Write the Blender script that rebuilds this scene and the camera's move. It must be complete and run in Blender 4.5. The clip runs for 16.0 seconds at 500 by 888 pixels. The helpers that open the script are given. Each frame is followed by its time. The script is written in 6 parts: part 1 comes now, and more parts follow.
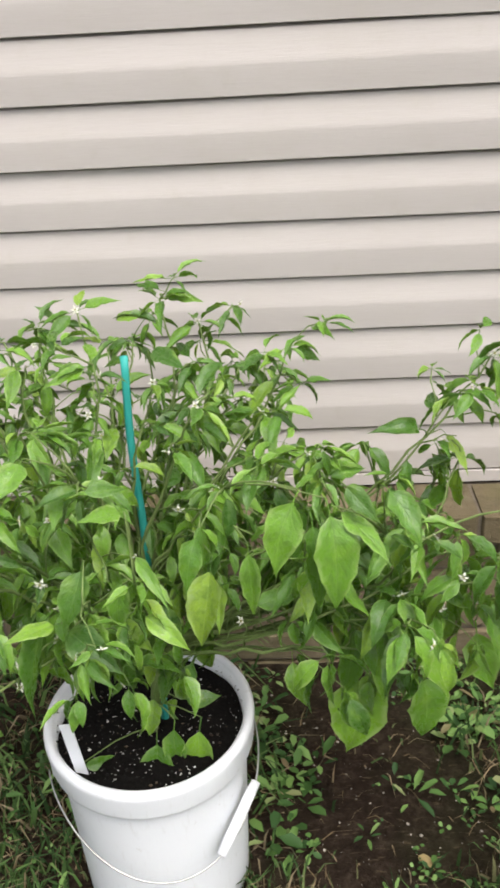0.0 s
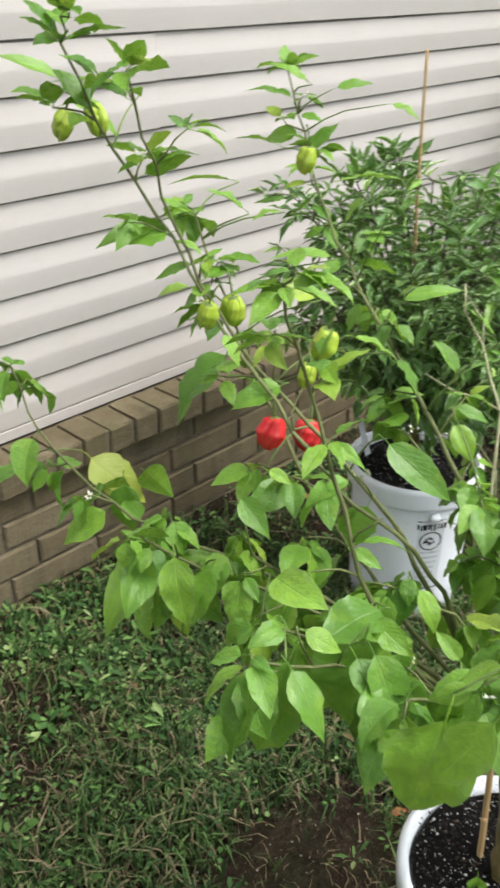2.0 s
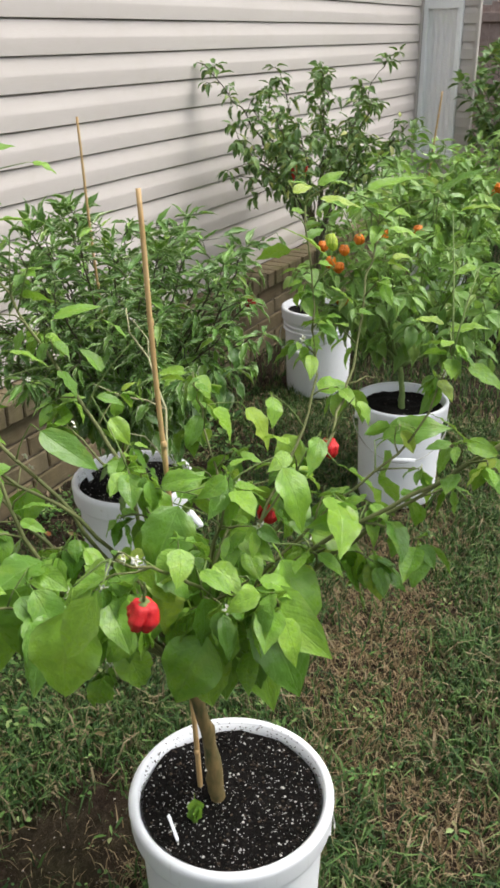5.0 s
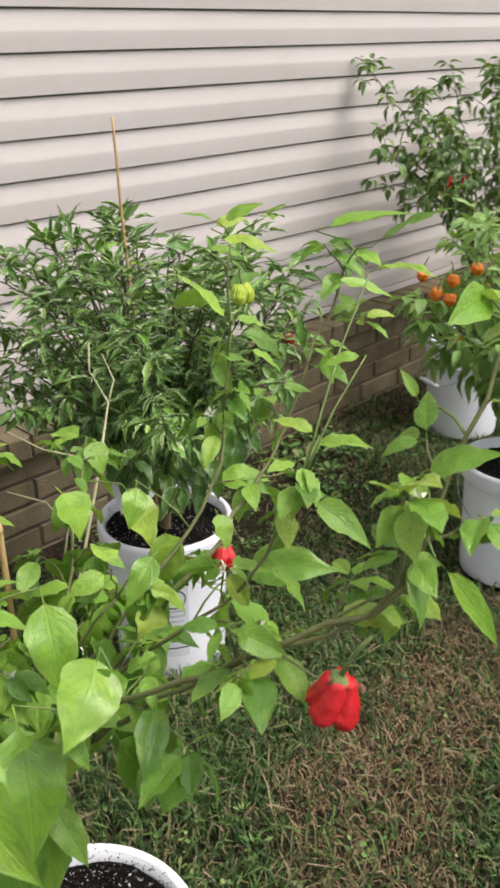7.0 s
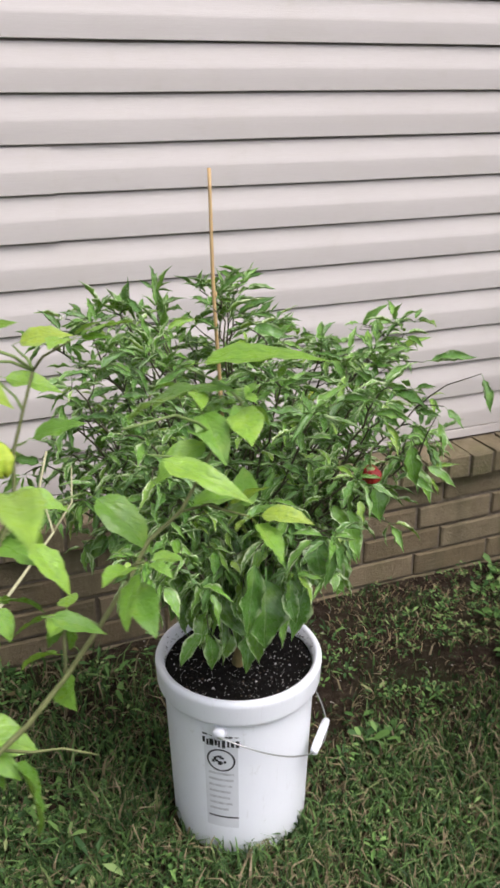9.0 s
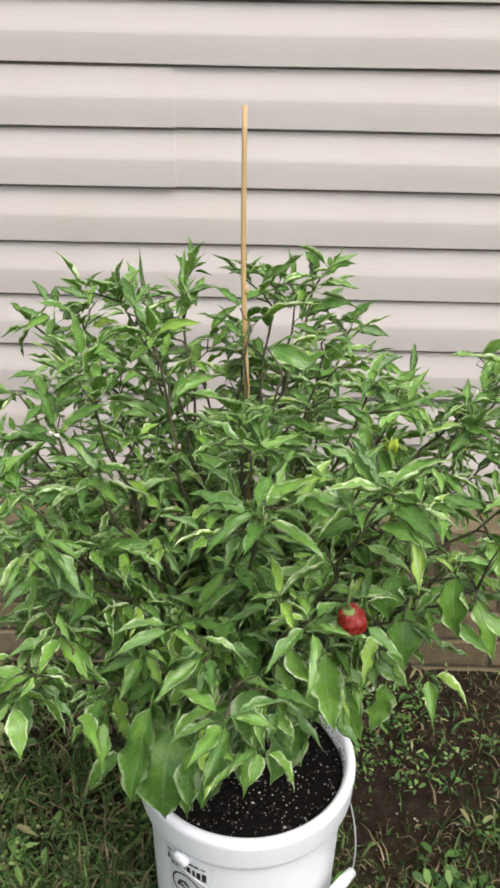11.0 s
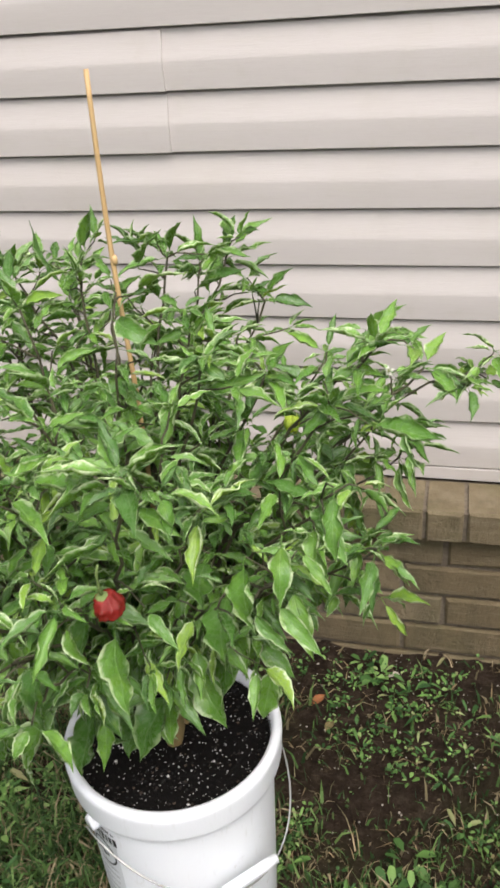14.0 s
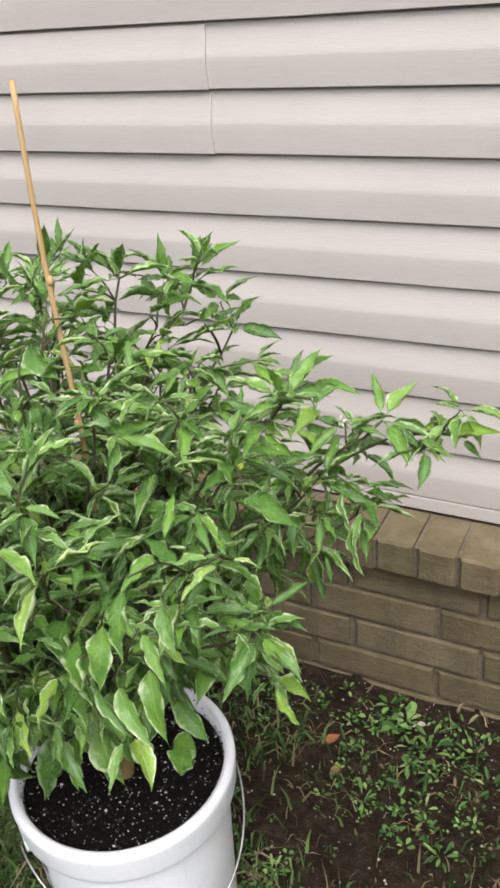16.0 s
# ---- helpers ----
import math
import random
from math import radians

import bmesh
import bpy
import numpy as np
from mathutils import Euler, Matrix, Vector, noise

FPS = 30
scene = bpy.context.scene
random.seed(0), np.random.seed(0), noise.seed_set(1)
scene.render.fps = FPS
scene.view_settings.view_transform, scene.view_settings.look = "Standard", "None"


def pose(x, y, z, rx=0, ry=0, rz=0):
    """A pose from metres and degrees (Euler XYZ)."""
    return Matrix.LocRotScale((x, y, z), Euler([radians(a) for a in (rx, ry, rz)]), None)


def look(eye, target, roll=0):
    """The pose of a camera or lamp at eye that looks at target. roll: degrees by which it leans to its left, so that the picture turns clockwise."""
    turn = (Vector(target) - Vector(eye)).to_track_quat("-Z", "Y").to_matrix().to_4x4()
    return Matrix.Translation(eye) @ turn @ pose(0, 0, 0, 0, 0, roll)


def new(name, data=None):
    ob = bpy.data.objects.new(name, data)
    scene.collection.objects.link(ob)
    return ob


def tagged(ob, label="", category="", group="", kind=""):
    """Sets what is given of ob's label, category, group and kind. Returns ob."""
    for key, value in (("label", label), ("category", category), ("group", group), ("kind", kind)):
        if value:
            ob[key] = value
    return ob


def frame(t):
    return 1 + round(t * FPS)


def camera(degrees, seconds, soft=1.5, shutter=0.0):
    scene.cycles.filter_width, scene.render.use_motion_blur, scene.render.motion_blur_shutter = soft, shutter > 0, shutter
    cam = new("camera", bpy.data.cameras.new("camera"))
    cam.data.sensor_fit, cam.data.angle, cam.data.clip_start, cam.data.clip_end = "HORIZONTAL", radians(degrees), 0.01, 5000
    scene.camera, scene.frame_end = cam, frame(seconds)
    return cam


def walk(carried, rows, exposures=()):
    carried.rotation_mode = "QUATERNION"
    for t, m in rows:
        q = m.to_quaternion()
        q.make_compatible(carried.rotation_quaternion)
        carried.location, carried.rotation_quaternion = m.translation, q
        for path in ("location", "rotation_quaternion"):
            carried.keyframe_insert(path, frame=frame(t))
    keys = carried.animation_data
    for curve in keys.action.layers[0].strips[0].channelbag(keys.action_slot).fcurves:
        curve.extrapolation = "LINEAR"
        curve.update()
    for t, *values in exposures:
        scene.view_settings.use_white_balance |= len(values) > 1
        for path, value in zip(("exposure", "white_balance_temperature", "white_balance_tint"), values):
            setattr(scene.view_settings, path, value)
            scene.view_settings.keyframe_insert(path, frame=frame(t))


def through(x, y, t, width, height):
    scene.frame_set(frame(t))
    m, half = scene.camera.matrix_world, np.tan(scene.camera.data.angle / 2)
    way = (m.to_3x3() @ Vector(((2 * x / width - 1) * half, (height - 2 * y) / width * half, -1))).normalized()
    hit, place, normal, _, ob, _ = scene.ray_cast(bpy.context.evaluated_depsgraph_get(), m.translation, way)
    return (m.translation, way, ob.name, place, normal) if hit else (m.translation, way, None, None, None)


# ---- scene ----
cam = camera(32.2, 16.0, soft=2.9, shutter=0.25)
PATH = [
    (0, (0.272, -1.484, 1.31), (0.195, 0.266, 0.346), -3.2),
    (0.5, (0.291, -1.498, 1.344), (0.378, 0.236, 0.35), -3.0),
    (1, (0.335, -1.518, 1.361), (0.806, 0.125, 0.321), -1.8),
    (1.5, (0.399, -1.59, 1.356), (1.285, -0.124, 0.324), -0.4),
    (2, (0.335, -1.63, 1.375), (1.581, -0.411, 0.395), 0.4),
    (2.5, (0.244, -1.641, 1.389), (1.654, -0.575, 0.453), 0.6),
    (3, (0.225, -1.657, 1.394), (1.73, -0.681, 0.509), 1.4),
    (3.5, (0.228, -1.681, 1.393), (1.818, -0.821, 0.536), 1.3),
    (4, (0.229, -1.712, 1.391), (1.879, -0.968, 0.541), 0.2),
    (4.2, (0.23, -1.731, 1.39), (1.891, -1.021, 0.533), -0.6),
    (6.3, (0.461, -2.071, 1.374), (1.866, -0.926, 0.529), -0.2),
    (6.5, (0.556, -2.056, 1.379), (1.954, -0.901, 0.534), -0.1),
    (7, (0.745, -2.05, 1.371), (2.034, -0.783, 0.513), -0.7),
    (7.5, (0.939, -2.105, 1.366), (1.949, -0.617, 0.492), -1.6),
    (8, (1.069, -2.091, 1.372), (1.924, -0.494, 0.524), -2.5),
    (8.5, (1.194, -1.988, 1.355), (2.051, -0.36, 0.57), -2.6),
    (9, (1.362, -1.955, 1.345), (2.051, -0.24, 0.58), -0.2),
    (9.2, (1.451, -1.958, 1.334), (2.018, -0.198, 0.573), 0.7),
    (11.3, (1.918, -1.557, 1.318), (1.781, 0.21, 0.391), 0.7),
    (11.5, (1.974, -1.546, 1.321), (1.737, 0.2, 0.375), 0.5),
    (12, (2.083, -1.553, 1.323), (1.692, 0.147, 0.345), -0.2),
    (12.5, (2.128, -1.578, 1.314), (1.709, 0.102, 0.315), -1.4),
    (13, (2.174, -1.582, 1.317), (1.737, 0.1, 0.327), -2.4),
    (13.5, (2.228, -1.574, 1.318), (1.756, 0.112, 0.353), -4.2),
    (14, (2.224, -1.516, 1.306), (1.75, 0.173, 0.345), -4.3),
    (14.5, (2.243, -1.426, 1.318), (1.766, 0.261, 0.355), -3.5),
    (15, (2.331, -1.369, 1.315), (1.683, 0.255, 0.344), -3.4),
    (15.5, (2.399, -1.324, 1.311), (1.577, 0.21, 0.326), -4.5),
    (16, (2.438, -1.324, 1.311), (1.599, 0.208, 0.3355), -5.1),
]
walk(cam, [(t, look(e, g, r)) for t, e, g, r in PATH], [(0, 0.44, 6500, 11), (1, 0.47, 6480, 11), (1.5, 0.57, 6400, 9), (2.5, 0.58, 6270, 5), (3, 0.57, 6320, 5), (3.5, 0.50, 6380, 7), (4, 0.47, 6400, 8), (6.5, 0.47, 6540, 13), (7.5, 0.40, 6500, 15), (8, 0.42, 6340, 15), (8.5, 0.39, 6280, 16), (9, 0.41, 6240, 16), (11.5, 0.44, 6480, 12), (14.5, 0.46, 6460, 13), (16, 0.45, 6360, 13)])
SKY, SUN = 0.15, 1.7

# ---- world, sun and exposure ----
world = bpy.data.worlds.new("world")
scene.world = world
world.use_nodes = True
wn, wl = world.node_tree.nodes, world.node_tree.links
sky = wn.new("ShaderNodeTexSky")
sky.sky_type = 'NISHITA'
sky.sun_disc = False
sky.sun_elevation, sky.sun_rotation = radians(58), radians(148)
sky.air_density, sky.dust_density, sky.ozone_density = 1.0, 5.0, 1.0
soften = wn.new("ShaderNodeHueSaturation")
soften.inputs["Saturation"].default_value = 0.30
wl.new(sky.outputs[0], soften.inputs["Color"])
wl.new(soften.outputs[0], wn["Background"].inputs[0])
wn["Background"].inputs[1].default_value = SKY

sun = new("sun", bpy.data.lights.new("sun", 'SUN'))
sun.data.energy, sun.data.angle, sun.data.color = SUN, radians(35), (1.0, 0.95, 0.88)
sun.matrix_world = look((2.0, -2.6, 5.2), (0.6, 0.0, 0.0))

# ---- materials ----


class Nodes:
    """A small wrapper round a material's node tree."""

    def __init__(self, name):
        self.mat = bpy.data.materials.new(name)
        self.mat.use_nodes = True
        self.n, self.l = self.mat.node_tree.nodes, self.mat.node_tree.links
        self.bsdf = self.n["Principled BSDF"]
        self.out = self.n["Material Output"]

    def put(self, node, key, value):
        if isinstance(value, bpy.types.NodeSocket):
            self.l.new(value, node.inputs[key])
        else:
            node.inputs[key].default_value = value

    def add(self, kind, **inputs):
        node = self.n.new(kind)
        for key, value in inputs.items():
            self.put(node, key.replace("_", " "), value)
        return node

    def math(self, op, a, b=0.0, clamp=False):
        node = self.n.new("ShaderNodeMath")
        node.operation, node.use_clamp = op, clamp
        self.put(node, 0, a)
        self.put(node, 1, b)
        return node.outputs[0]

    def coords(self, kind="Object", scale=(1, 1, 1)):
        tc = self.n.new("ShaderNodeTexCoord")
        mp = self.n.new("ShaderNodeMapping")
        mp.inputs["Scale"].default_value = scale
        self.l.new(tc.outputs[kind], mp.inputs[0])
        return mp.outputs[0]

    def place(self, scale=(1, 1, 1)):
        ge = self.n.new("ShaderNodeNewGeometry")
        mp = self.n.new("ShaderNodeMapping")
        mp.inputs["Scale"].default_value = scale
        self.l.new(ge.outputs["Position"], mp.inputs[0])
        return mp.outputs[0]

    def noise(self, vec, scale, detail=4.0, rough=0.55):
        node = self.add("ShaderNodeTexNoise", Scale=scale, Detail=detail, Roughness=rough)
        self.l.new(vec, node.inputs["Vector"])
        return node.outputs[0]

    def ramp(self, fac, stops):
        node = self.n.new("ShaderNodeValToRGB")
        while len(node.color_ramp.elements) < len(stops):
            node.color_ramp.elements.new(0.5)
        for e, (p, c) in zip(node.color_ramp.elements, stops):
            e.position, e.color = p, (*c, 1) if len(c) == 3 else c
        self.l.new(fac, node.inputs[0])
        return node.outputs[0]

    def span(self, v, a, b, c=0.0, d=1.0):
        node = self.n.new("ShaderNodeMapRange")
        for i, x in enumerate((v, a, b, c, d)):
            self.put(node, i, x)
        return node.outputs[0]

    def mix(self, fac, a, b, mode='MIX'):
        node = self.n.new("ShaderNodeMix")
        node.data_type, node.blend_type = 'RGBA', mode
        self.put(node, 0, fac)
        for i, c in ((6, a), (7, b)):
            self.put(node, i, (*c, 1) if isinstance(c, tuple) and len(c) == 3 else c)
        return node.outputs[2]

    def bump(self, height, strength=0.3, distance=0.01):
        node = self.add("ShaderNodeBump", Strength=strength, Distance=distance, Height=height)
        self.l.new(node.outputs[0], self.bsdf.inputs["Normal"])
        return node.outputs[0]

    def rand(self):
        a = self.n.new("ShaderNodeObjectInfo").outputs["Random"]
        b = self.n.new("ShaderNodeNewGeometry").outputs["Random Per Island"]
        return self.math('FRACT', self.math('ADD', a, b))

    def done(self, color, rough=0.6, spec=0.5, metal=0.0):
        self.put(self.bsdf, "Base Color", (*color, 1) if isinstance(color, tuple) and len(color) == 3 else color)
        self.put(self.bsdf, "Roughness", rough)
        self.put(self.bsdf, "Specular IOR Level", spec)
        self.put(self.bsdf, "Metallic", metal)
        return self.mat


def m_siding():
    k = Nodes("vinyl_siding")
    p = k.place()
    big = k.noise(k.place((0.8, 1, 2.2)), 1.6, 5)
    streak = k.noise(k.place((1.2, 1, 30)), 3.0, 3)
    grain = k.noise(k.place((6, 40, 90)), 4.0, 3, 0.7)
    c = k.ramp(big, [(0.3, (0.520, 0.482, 0.456)), (0.7, (0.575, 0.535, 0.510))])
    c = k.mix(k.span(streak, 0.55, 0.8, 0.0, 0.22), c, (0.50, 0.45, 0.40))
    c = k.mix(k.span(k.noise(p, 22, 3), 0.62, 0.8, 0.0, 0.18), c, (0.42, 0.39, 0.33))
    c = k.mix(k.span(grain, 0.45, 0.75, 0.0, 0.14), c, (0.40, 0.36, 0.32))
    c = k.mix(k.span(k.noise(p, 5.5, 5, 0.65), 0.50, 0.72, 0.0, 0.22), c, (0.47, 0.43, 0.36))
    k.bump(k.math('ADD', grain, k.math('MULTIPLY', big, 1.5)), 0.2, 0.002)
    return k.done(c, k.span(big, 0.3, 0.7, 0.45, 0.6), 0.3)


def m_brick(name, tones, moss):
    k = Nodes(name)
    p = k.place()
    r = k.rand()
    fine = k.noise(p, 120, 4, 0.7)
    mid = k.noise(p, 18, 5)
    drag = k.noise(k.place((14, 60, 160)), 2.0, 3)
    c = k.ramp(r, [(0.0, tones[0]), (0.5, tones[1]), (1.0, tones[2])])
    c = k.mix(k.span(mid, 0.35, 0.7, 0.0, 0.55), c, tones[3])
    c = k.mix(k.span(fine, 0.55, 0.75, 0.0, 0.5), c, (0.09, 0.065, 0.045))
    c = k.mix(k.span(k.noise(p, 6, 4), 0.5, 0.72, 0.0, moss), c, (0.12, 0.115, 0.05))
    c = k.mix(k.span(k.noise(k.place((9, 9, 2.2)), 1.8, 4, 0.6), 0.48, 0.68, 0.0, 0.5), c, (0.085, 0.078, 0.046))
    c = k.mix(k.span(k.noise(k.place((3, 3, 40)), 4.0, 4, 0.65), 0.52, 0.72, 0.0, 0.45), c, (0.26, 0.215, 0.15))
    k.bump(k.math('ADD', k.math('MULTIPLY', drag, 0.25), k.math('ADD', fine, mid)), 0.8, 0.006)
    return k.done(c, 0.9, 0.2)


def m_mortar():
    k = Nodes("mortar")
    p = k.place()
    f = k.noise(p, 90, 5, 0.7)
    k.bump(f, 0.6, 0.004)
    return k.done(k.ramp(f, [(0.3, (0.125, 0.102, 0.078)), (0.7, (0.225, 0.188, 0.142))]), 0.95, 0.1)


def m_bucket():
    k = Nodes("white_plastic")
    p = k.place()
    big = k.noise(p, 7, 4)
    scuff = k.noise(k.place((30, 30, 5)), 5, 4)
    dirt = k.noise(p, 38, 5, 0.7)
    c = k.ramp(big, [(0.3, (0.85, 0.875, 0.92)), (0.7, (0.88, 0.90, 0.94))])
    c = k.mix(k.span(scuff, 0.6, 0.78, 0.0, 0.3), c, (0.60, 0.60, 0.58))
    c = k.mix(k.span(dirt, 0.64, 0.78, 0.0, 0.45), c, (0.36, 0.32, 0.26))
    k.bump(k.math('ADD', scuff, big), 0.06, 0.003)
    k.put(k.bsdf, "Subsurface Weight", 0.12)
    k.put(k.bsdf, "Subsurface Radius", (0.01, 0.01, 0.01))
    return k.done(c, 0.36, 0.45)


def m_plain(name, color, rough=0.6, spec=0.4, metal=0.0, vary=0.25, scale=40):
    k = Nodes(name)
    f = k.noise(k.coords(), scale, 4)
    lo, hi = tuple(v * (1 - vary) for v in color), tuple(min(1, v * (1 + vary)) for v in color)
    k.bump(f, 0.2, 0.002)
    return k.done(k.ramp(f, [(0.3, lo), (0.7, hi)]), rough, spec, metal)


def m_soil():
    k = Nodes("potting_mix")
    p = k.place()
    f = k.noise(p, 160, 5, 0.75)
    c = k.ramp(f, [(0.35, (0.0030, 0.0027, 0.0025)), (0.6, (0.0090, 0.0072, 0.0062)), (0.8, (0.0240, 0.0185, 0.0150))])
    k.bump(f, 0.9, 0.008)
    return k.done(c, 0.95, 0.15)


def m_ground():
    k = Nodes("lawn_soil")
    p = k.place()
    a = k.noise(p, 2.3, 5)
    b = k.noise(p, 26, 6, 0.75)
    d = k.noise(p, 190, 4, 0.75)
    clod = k.noise(p, 75, 3, 0.6)
    straw = k.noise(k.place((30, 130, 1)), 1.2, 3)
    c = k.ramp(b, [(0.3, (0.020, 0.013, 0.009)), (0.5, (0.050, 0.033, 0.022)), (0.72, (0.110, 0.077, 0.054))])
    c = k.mix(k.span(a, 0.50, 0.66, 0.0, 0.45), c, (0.055, 0.066, 0.024))
    c = k.mix(k.span(straw, 0.60, 0.72, 0.0, 0.5), c, (0.24, 0.17, 0.095))
    c = k.mix(k.span(clod, 0.55, 0.72, 0.0, 0.7), c, (0.020, 0.013, 0.009))
    c = k.mix(k.span(d, 0.62, 0.8, 0.0, 0.5), c, (0.17, 0.125, 0.09))
    k.bump(k.math('ADD', k.math('ADD', b, d), clod), 1.0, 0.02)
    return k.done(c, 0.95, 0.15)


def m_leaf(name, tones, pale, rim=0.0, through=0.26, rough=0.40):
    """Leaf: midrib and side veins along the leaf's own length, a tone for each leaf, light that shines through."""
    k = Nodes(name)
    uv = k.n.new("ShaderNodeTexCoord").outputs["UV"]
    sep = k.n.new("ShaderNodeSeparateXYZ")
    k.l.new(uv, sep.inputs[0])
    u, v = sep.outputs[0], sep.outputs[1]
    off = k.math('ABSOLUTE', k.math('SUBTRACT', v, 0.5))
    r = k.rand()
    c = k.ramp(r, [(0.0, tones[0]), (0.45, tones[1]), (0.90, tones[2]), (0.995, tones[3])])
    at = k.n.new("ShaderNodeCombineXYZ")
    for i, q in enumerate((u, k.math('MULTIPLY', v, 0.5), k.math('MULTIPLY', r, 37.0))):
        k.l.new(q, at.inputs[i])
    blotch = k.noise(at.outputs[0], 9 if rim else 7, 4, 0.62)
    patch = k.noise(at.outputs[0], 2.6, 2)
    c = k.mix(k.span(blotch, 0.42, 0.66, 0.0, 0.5), c, tones[0])
    c = k.mix(k.span(patch, 0.55, 0.75, 0.0, 0.30), c, tones[3])
    phase = k.math('MULTIPLY', k.math('SUBTRACT', u, k.math('MULTIPLY', off, 0.75)), 26.0)
    vein = k.math('POWER', k.math('ABSOLUTE', k.math('SINE', phase)), 9.0)
    mid = k.span(off, 0.012, 0.035, 1.0, 0.0)
    lines = k.math('MAXIMUM', mid, k.math('MULTIPLY', vein, 0.30))
    c = k.mix(k.math('MULTIPLY', lines, 0.12), c, pale)
    # Margin colour lightened in place of sheen and pale underside on curled edges.
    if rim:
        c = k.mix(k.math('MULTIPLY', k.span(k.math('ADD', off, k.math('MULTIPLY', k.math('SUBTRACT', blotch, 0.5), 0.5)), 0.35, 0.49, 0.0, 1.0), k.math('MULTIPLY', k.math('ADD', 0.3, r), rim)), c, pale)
    nrm = k.bump(k.math('SUBTRACT', k.math('MULTIPLY', blotch, 0.8), k.math('MULTIPLY', lines, 0.22)), 0.5, 0.0035)
    k.done(c, k.span(blotch, 0.3, 0.7, rough - 0.11, rough + 0.05), 0.62)
    tr = k.n.new("ShaderNodeBsdfTranslucent")
    k.l.new(k.mix(0.55, c, (0.24, 0.36, 0.03)), tr.inputs[0])
    k.l.new(nrm, tr.inputs["Normal"])
    mx = k.n.new("ShaderNodeMixShader")
    mx.inputs[0].default_value = through
    k.l.new(k.bsdf.outputs[0], mx.inputs[1])
    k.l.new(tr.outputs[0], mx.inputs[2])
    k.l.new(mx.outputs[0], k.out.inputs[0])
    return k.mat


def m_blade(name, tones):
    k = Nodes(name)
    r = k.rand()
    c = k.ramp(r, tones)
    k.done(c, 0.55, 0.3)
    tr = k.n.new("ShaderNodeBsdfTranslucent")
    k.l.new(c, tr.inputs[0])
    mx = k.n.new("ShaderNodeMixShader")
    mx.inputs[0].default_value = 0.25
    k.l.new(k.bsdf.outputs[0], mx.inputs[1])
    k.l.new(tr.outputs[0], mx.inputs[2])
    k.l.new(mx.outputs[0], k.out.inputs[0])
    return k.mat


def m_bark(name, a, b):
    k = Nodes(name)
    p = k.coords("Object")
    f = k.noise(k.coords("Object", (1, 1, 0.25)), 130, 4)
    g = k.noise(p, 14, 3)
    k.bump(f, 0.5, 0.002)
    return k.done(k.mix(k.span(k.math('ADD', f, g), 0.7, 1.3), a, b), 0.65, 0.3)


def m_cane(name, a, b):
    k = Nodes(name)
    f = k.noise(k.coords("Object", (1, 1, 0.05)), 240, 3)
    g = k.noise(k.coords("Object"), 9, 3)
    k.bump(f, 0.25, 0.001)
    return k.done(k.mix(k.span(k.math('ADD', f, g), 0.7, 1.3), a, b), 0.5, 0.4)


def m_fruit(name, a, b):
    k = Nodes(name)
    f = k.noise(k.coords("Object"), 30, 3)
    k.bump(k.noise(k.coords("Object"), 95, 3), 0.35, 0.003)
    k.put(k.bsdf, "Subsurface Weight", 0.15)
    k.put(k.bsdf, "Subsurface Radius", (0.006, 0.003, 0.002))
    return k.done(k.mix(k.span(f, 0.35, 0.65), a, b), 0.22, 0.5)


SIDING = m_siding()
BRICK = m_brick("brown_brick", ((0.166, 0.126, 0.074), (0.205, 0.160, 0.098), (0.238, 0.192, 0.124), (0.137, 0.106, 0.063)), 0.45)
ROWLOCK = m_brick("weathered_brick", ((0.151, 0.120, 0.072), (0.187, 0.148, 0.089), (0.217, 0.174, 0.110), (0.123, 0.097, 0.055)), 0.75)
MORTAR = m_mortar()
PLASTIC = m_bucket()
TRIM = m_plain("white_trim", (0.72, 0.69, 0.66), 0.45, 0.4, vary=0.08, scale=8)
SOIL = m_soil()
PERLITE = m_plain("perlite", (0.72, 0.70, 0.66), 0.9, 0.1, vary=0.2, scale=200)
CRUMB = m_blade("peat_crumb", [(0.0, (0.004, 0.0035, 0.003)), (0.6, (0.014, 0.011, 0.009)), (0.88, (0.045, 0.030, 0.020)), (1.0, (0.13, 0.09, 0.06))])
GROUND = m_ground()
WIRE = m_plain("zinc_wire", (0.46, 0.46, 0.45), 0.38, 0.5, 0.9, 0.15, 300)
INK = m_plain("black_print", (0.015, 0.015, 0.017), 0.5, 0.4, vary=0.4, scale=60)
PALE_INK = m_plain("grey_print", (0.50, 0.51, 0.53), 0.45, 0.4, vary=0.25, scale=120)
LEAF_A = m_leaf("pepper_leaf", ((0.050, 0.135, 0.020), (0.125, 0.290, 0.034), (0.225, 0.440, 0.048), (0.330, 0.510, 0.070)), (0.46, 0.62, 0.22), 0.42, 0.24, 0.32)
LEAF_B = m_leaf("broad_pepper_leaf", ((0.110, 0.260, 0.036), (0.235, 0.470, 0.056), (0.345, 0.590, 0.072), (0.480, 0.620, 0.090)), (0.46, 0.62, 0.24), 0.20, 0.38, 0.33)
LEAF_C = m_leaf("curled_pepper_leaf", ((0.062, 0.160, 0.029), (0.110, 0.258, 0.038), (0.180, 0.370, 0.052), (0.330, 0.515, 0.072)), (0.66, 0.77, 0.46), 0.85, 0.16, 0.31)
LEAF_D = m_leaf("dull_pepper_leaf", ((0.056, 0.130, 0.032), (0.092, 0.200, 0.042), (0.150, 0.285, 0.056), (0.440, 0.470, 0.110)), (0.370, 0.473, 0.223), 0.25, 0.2)
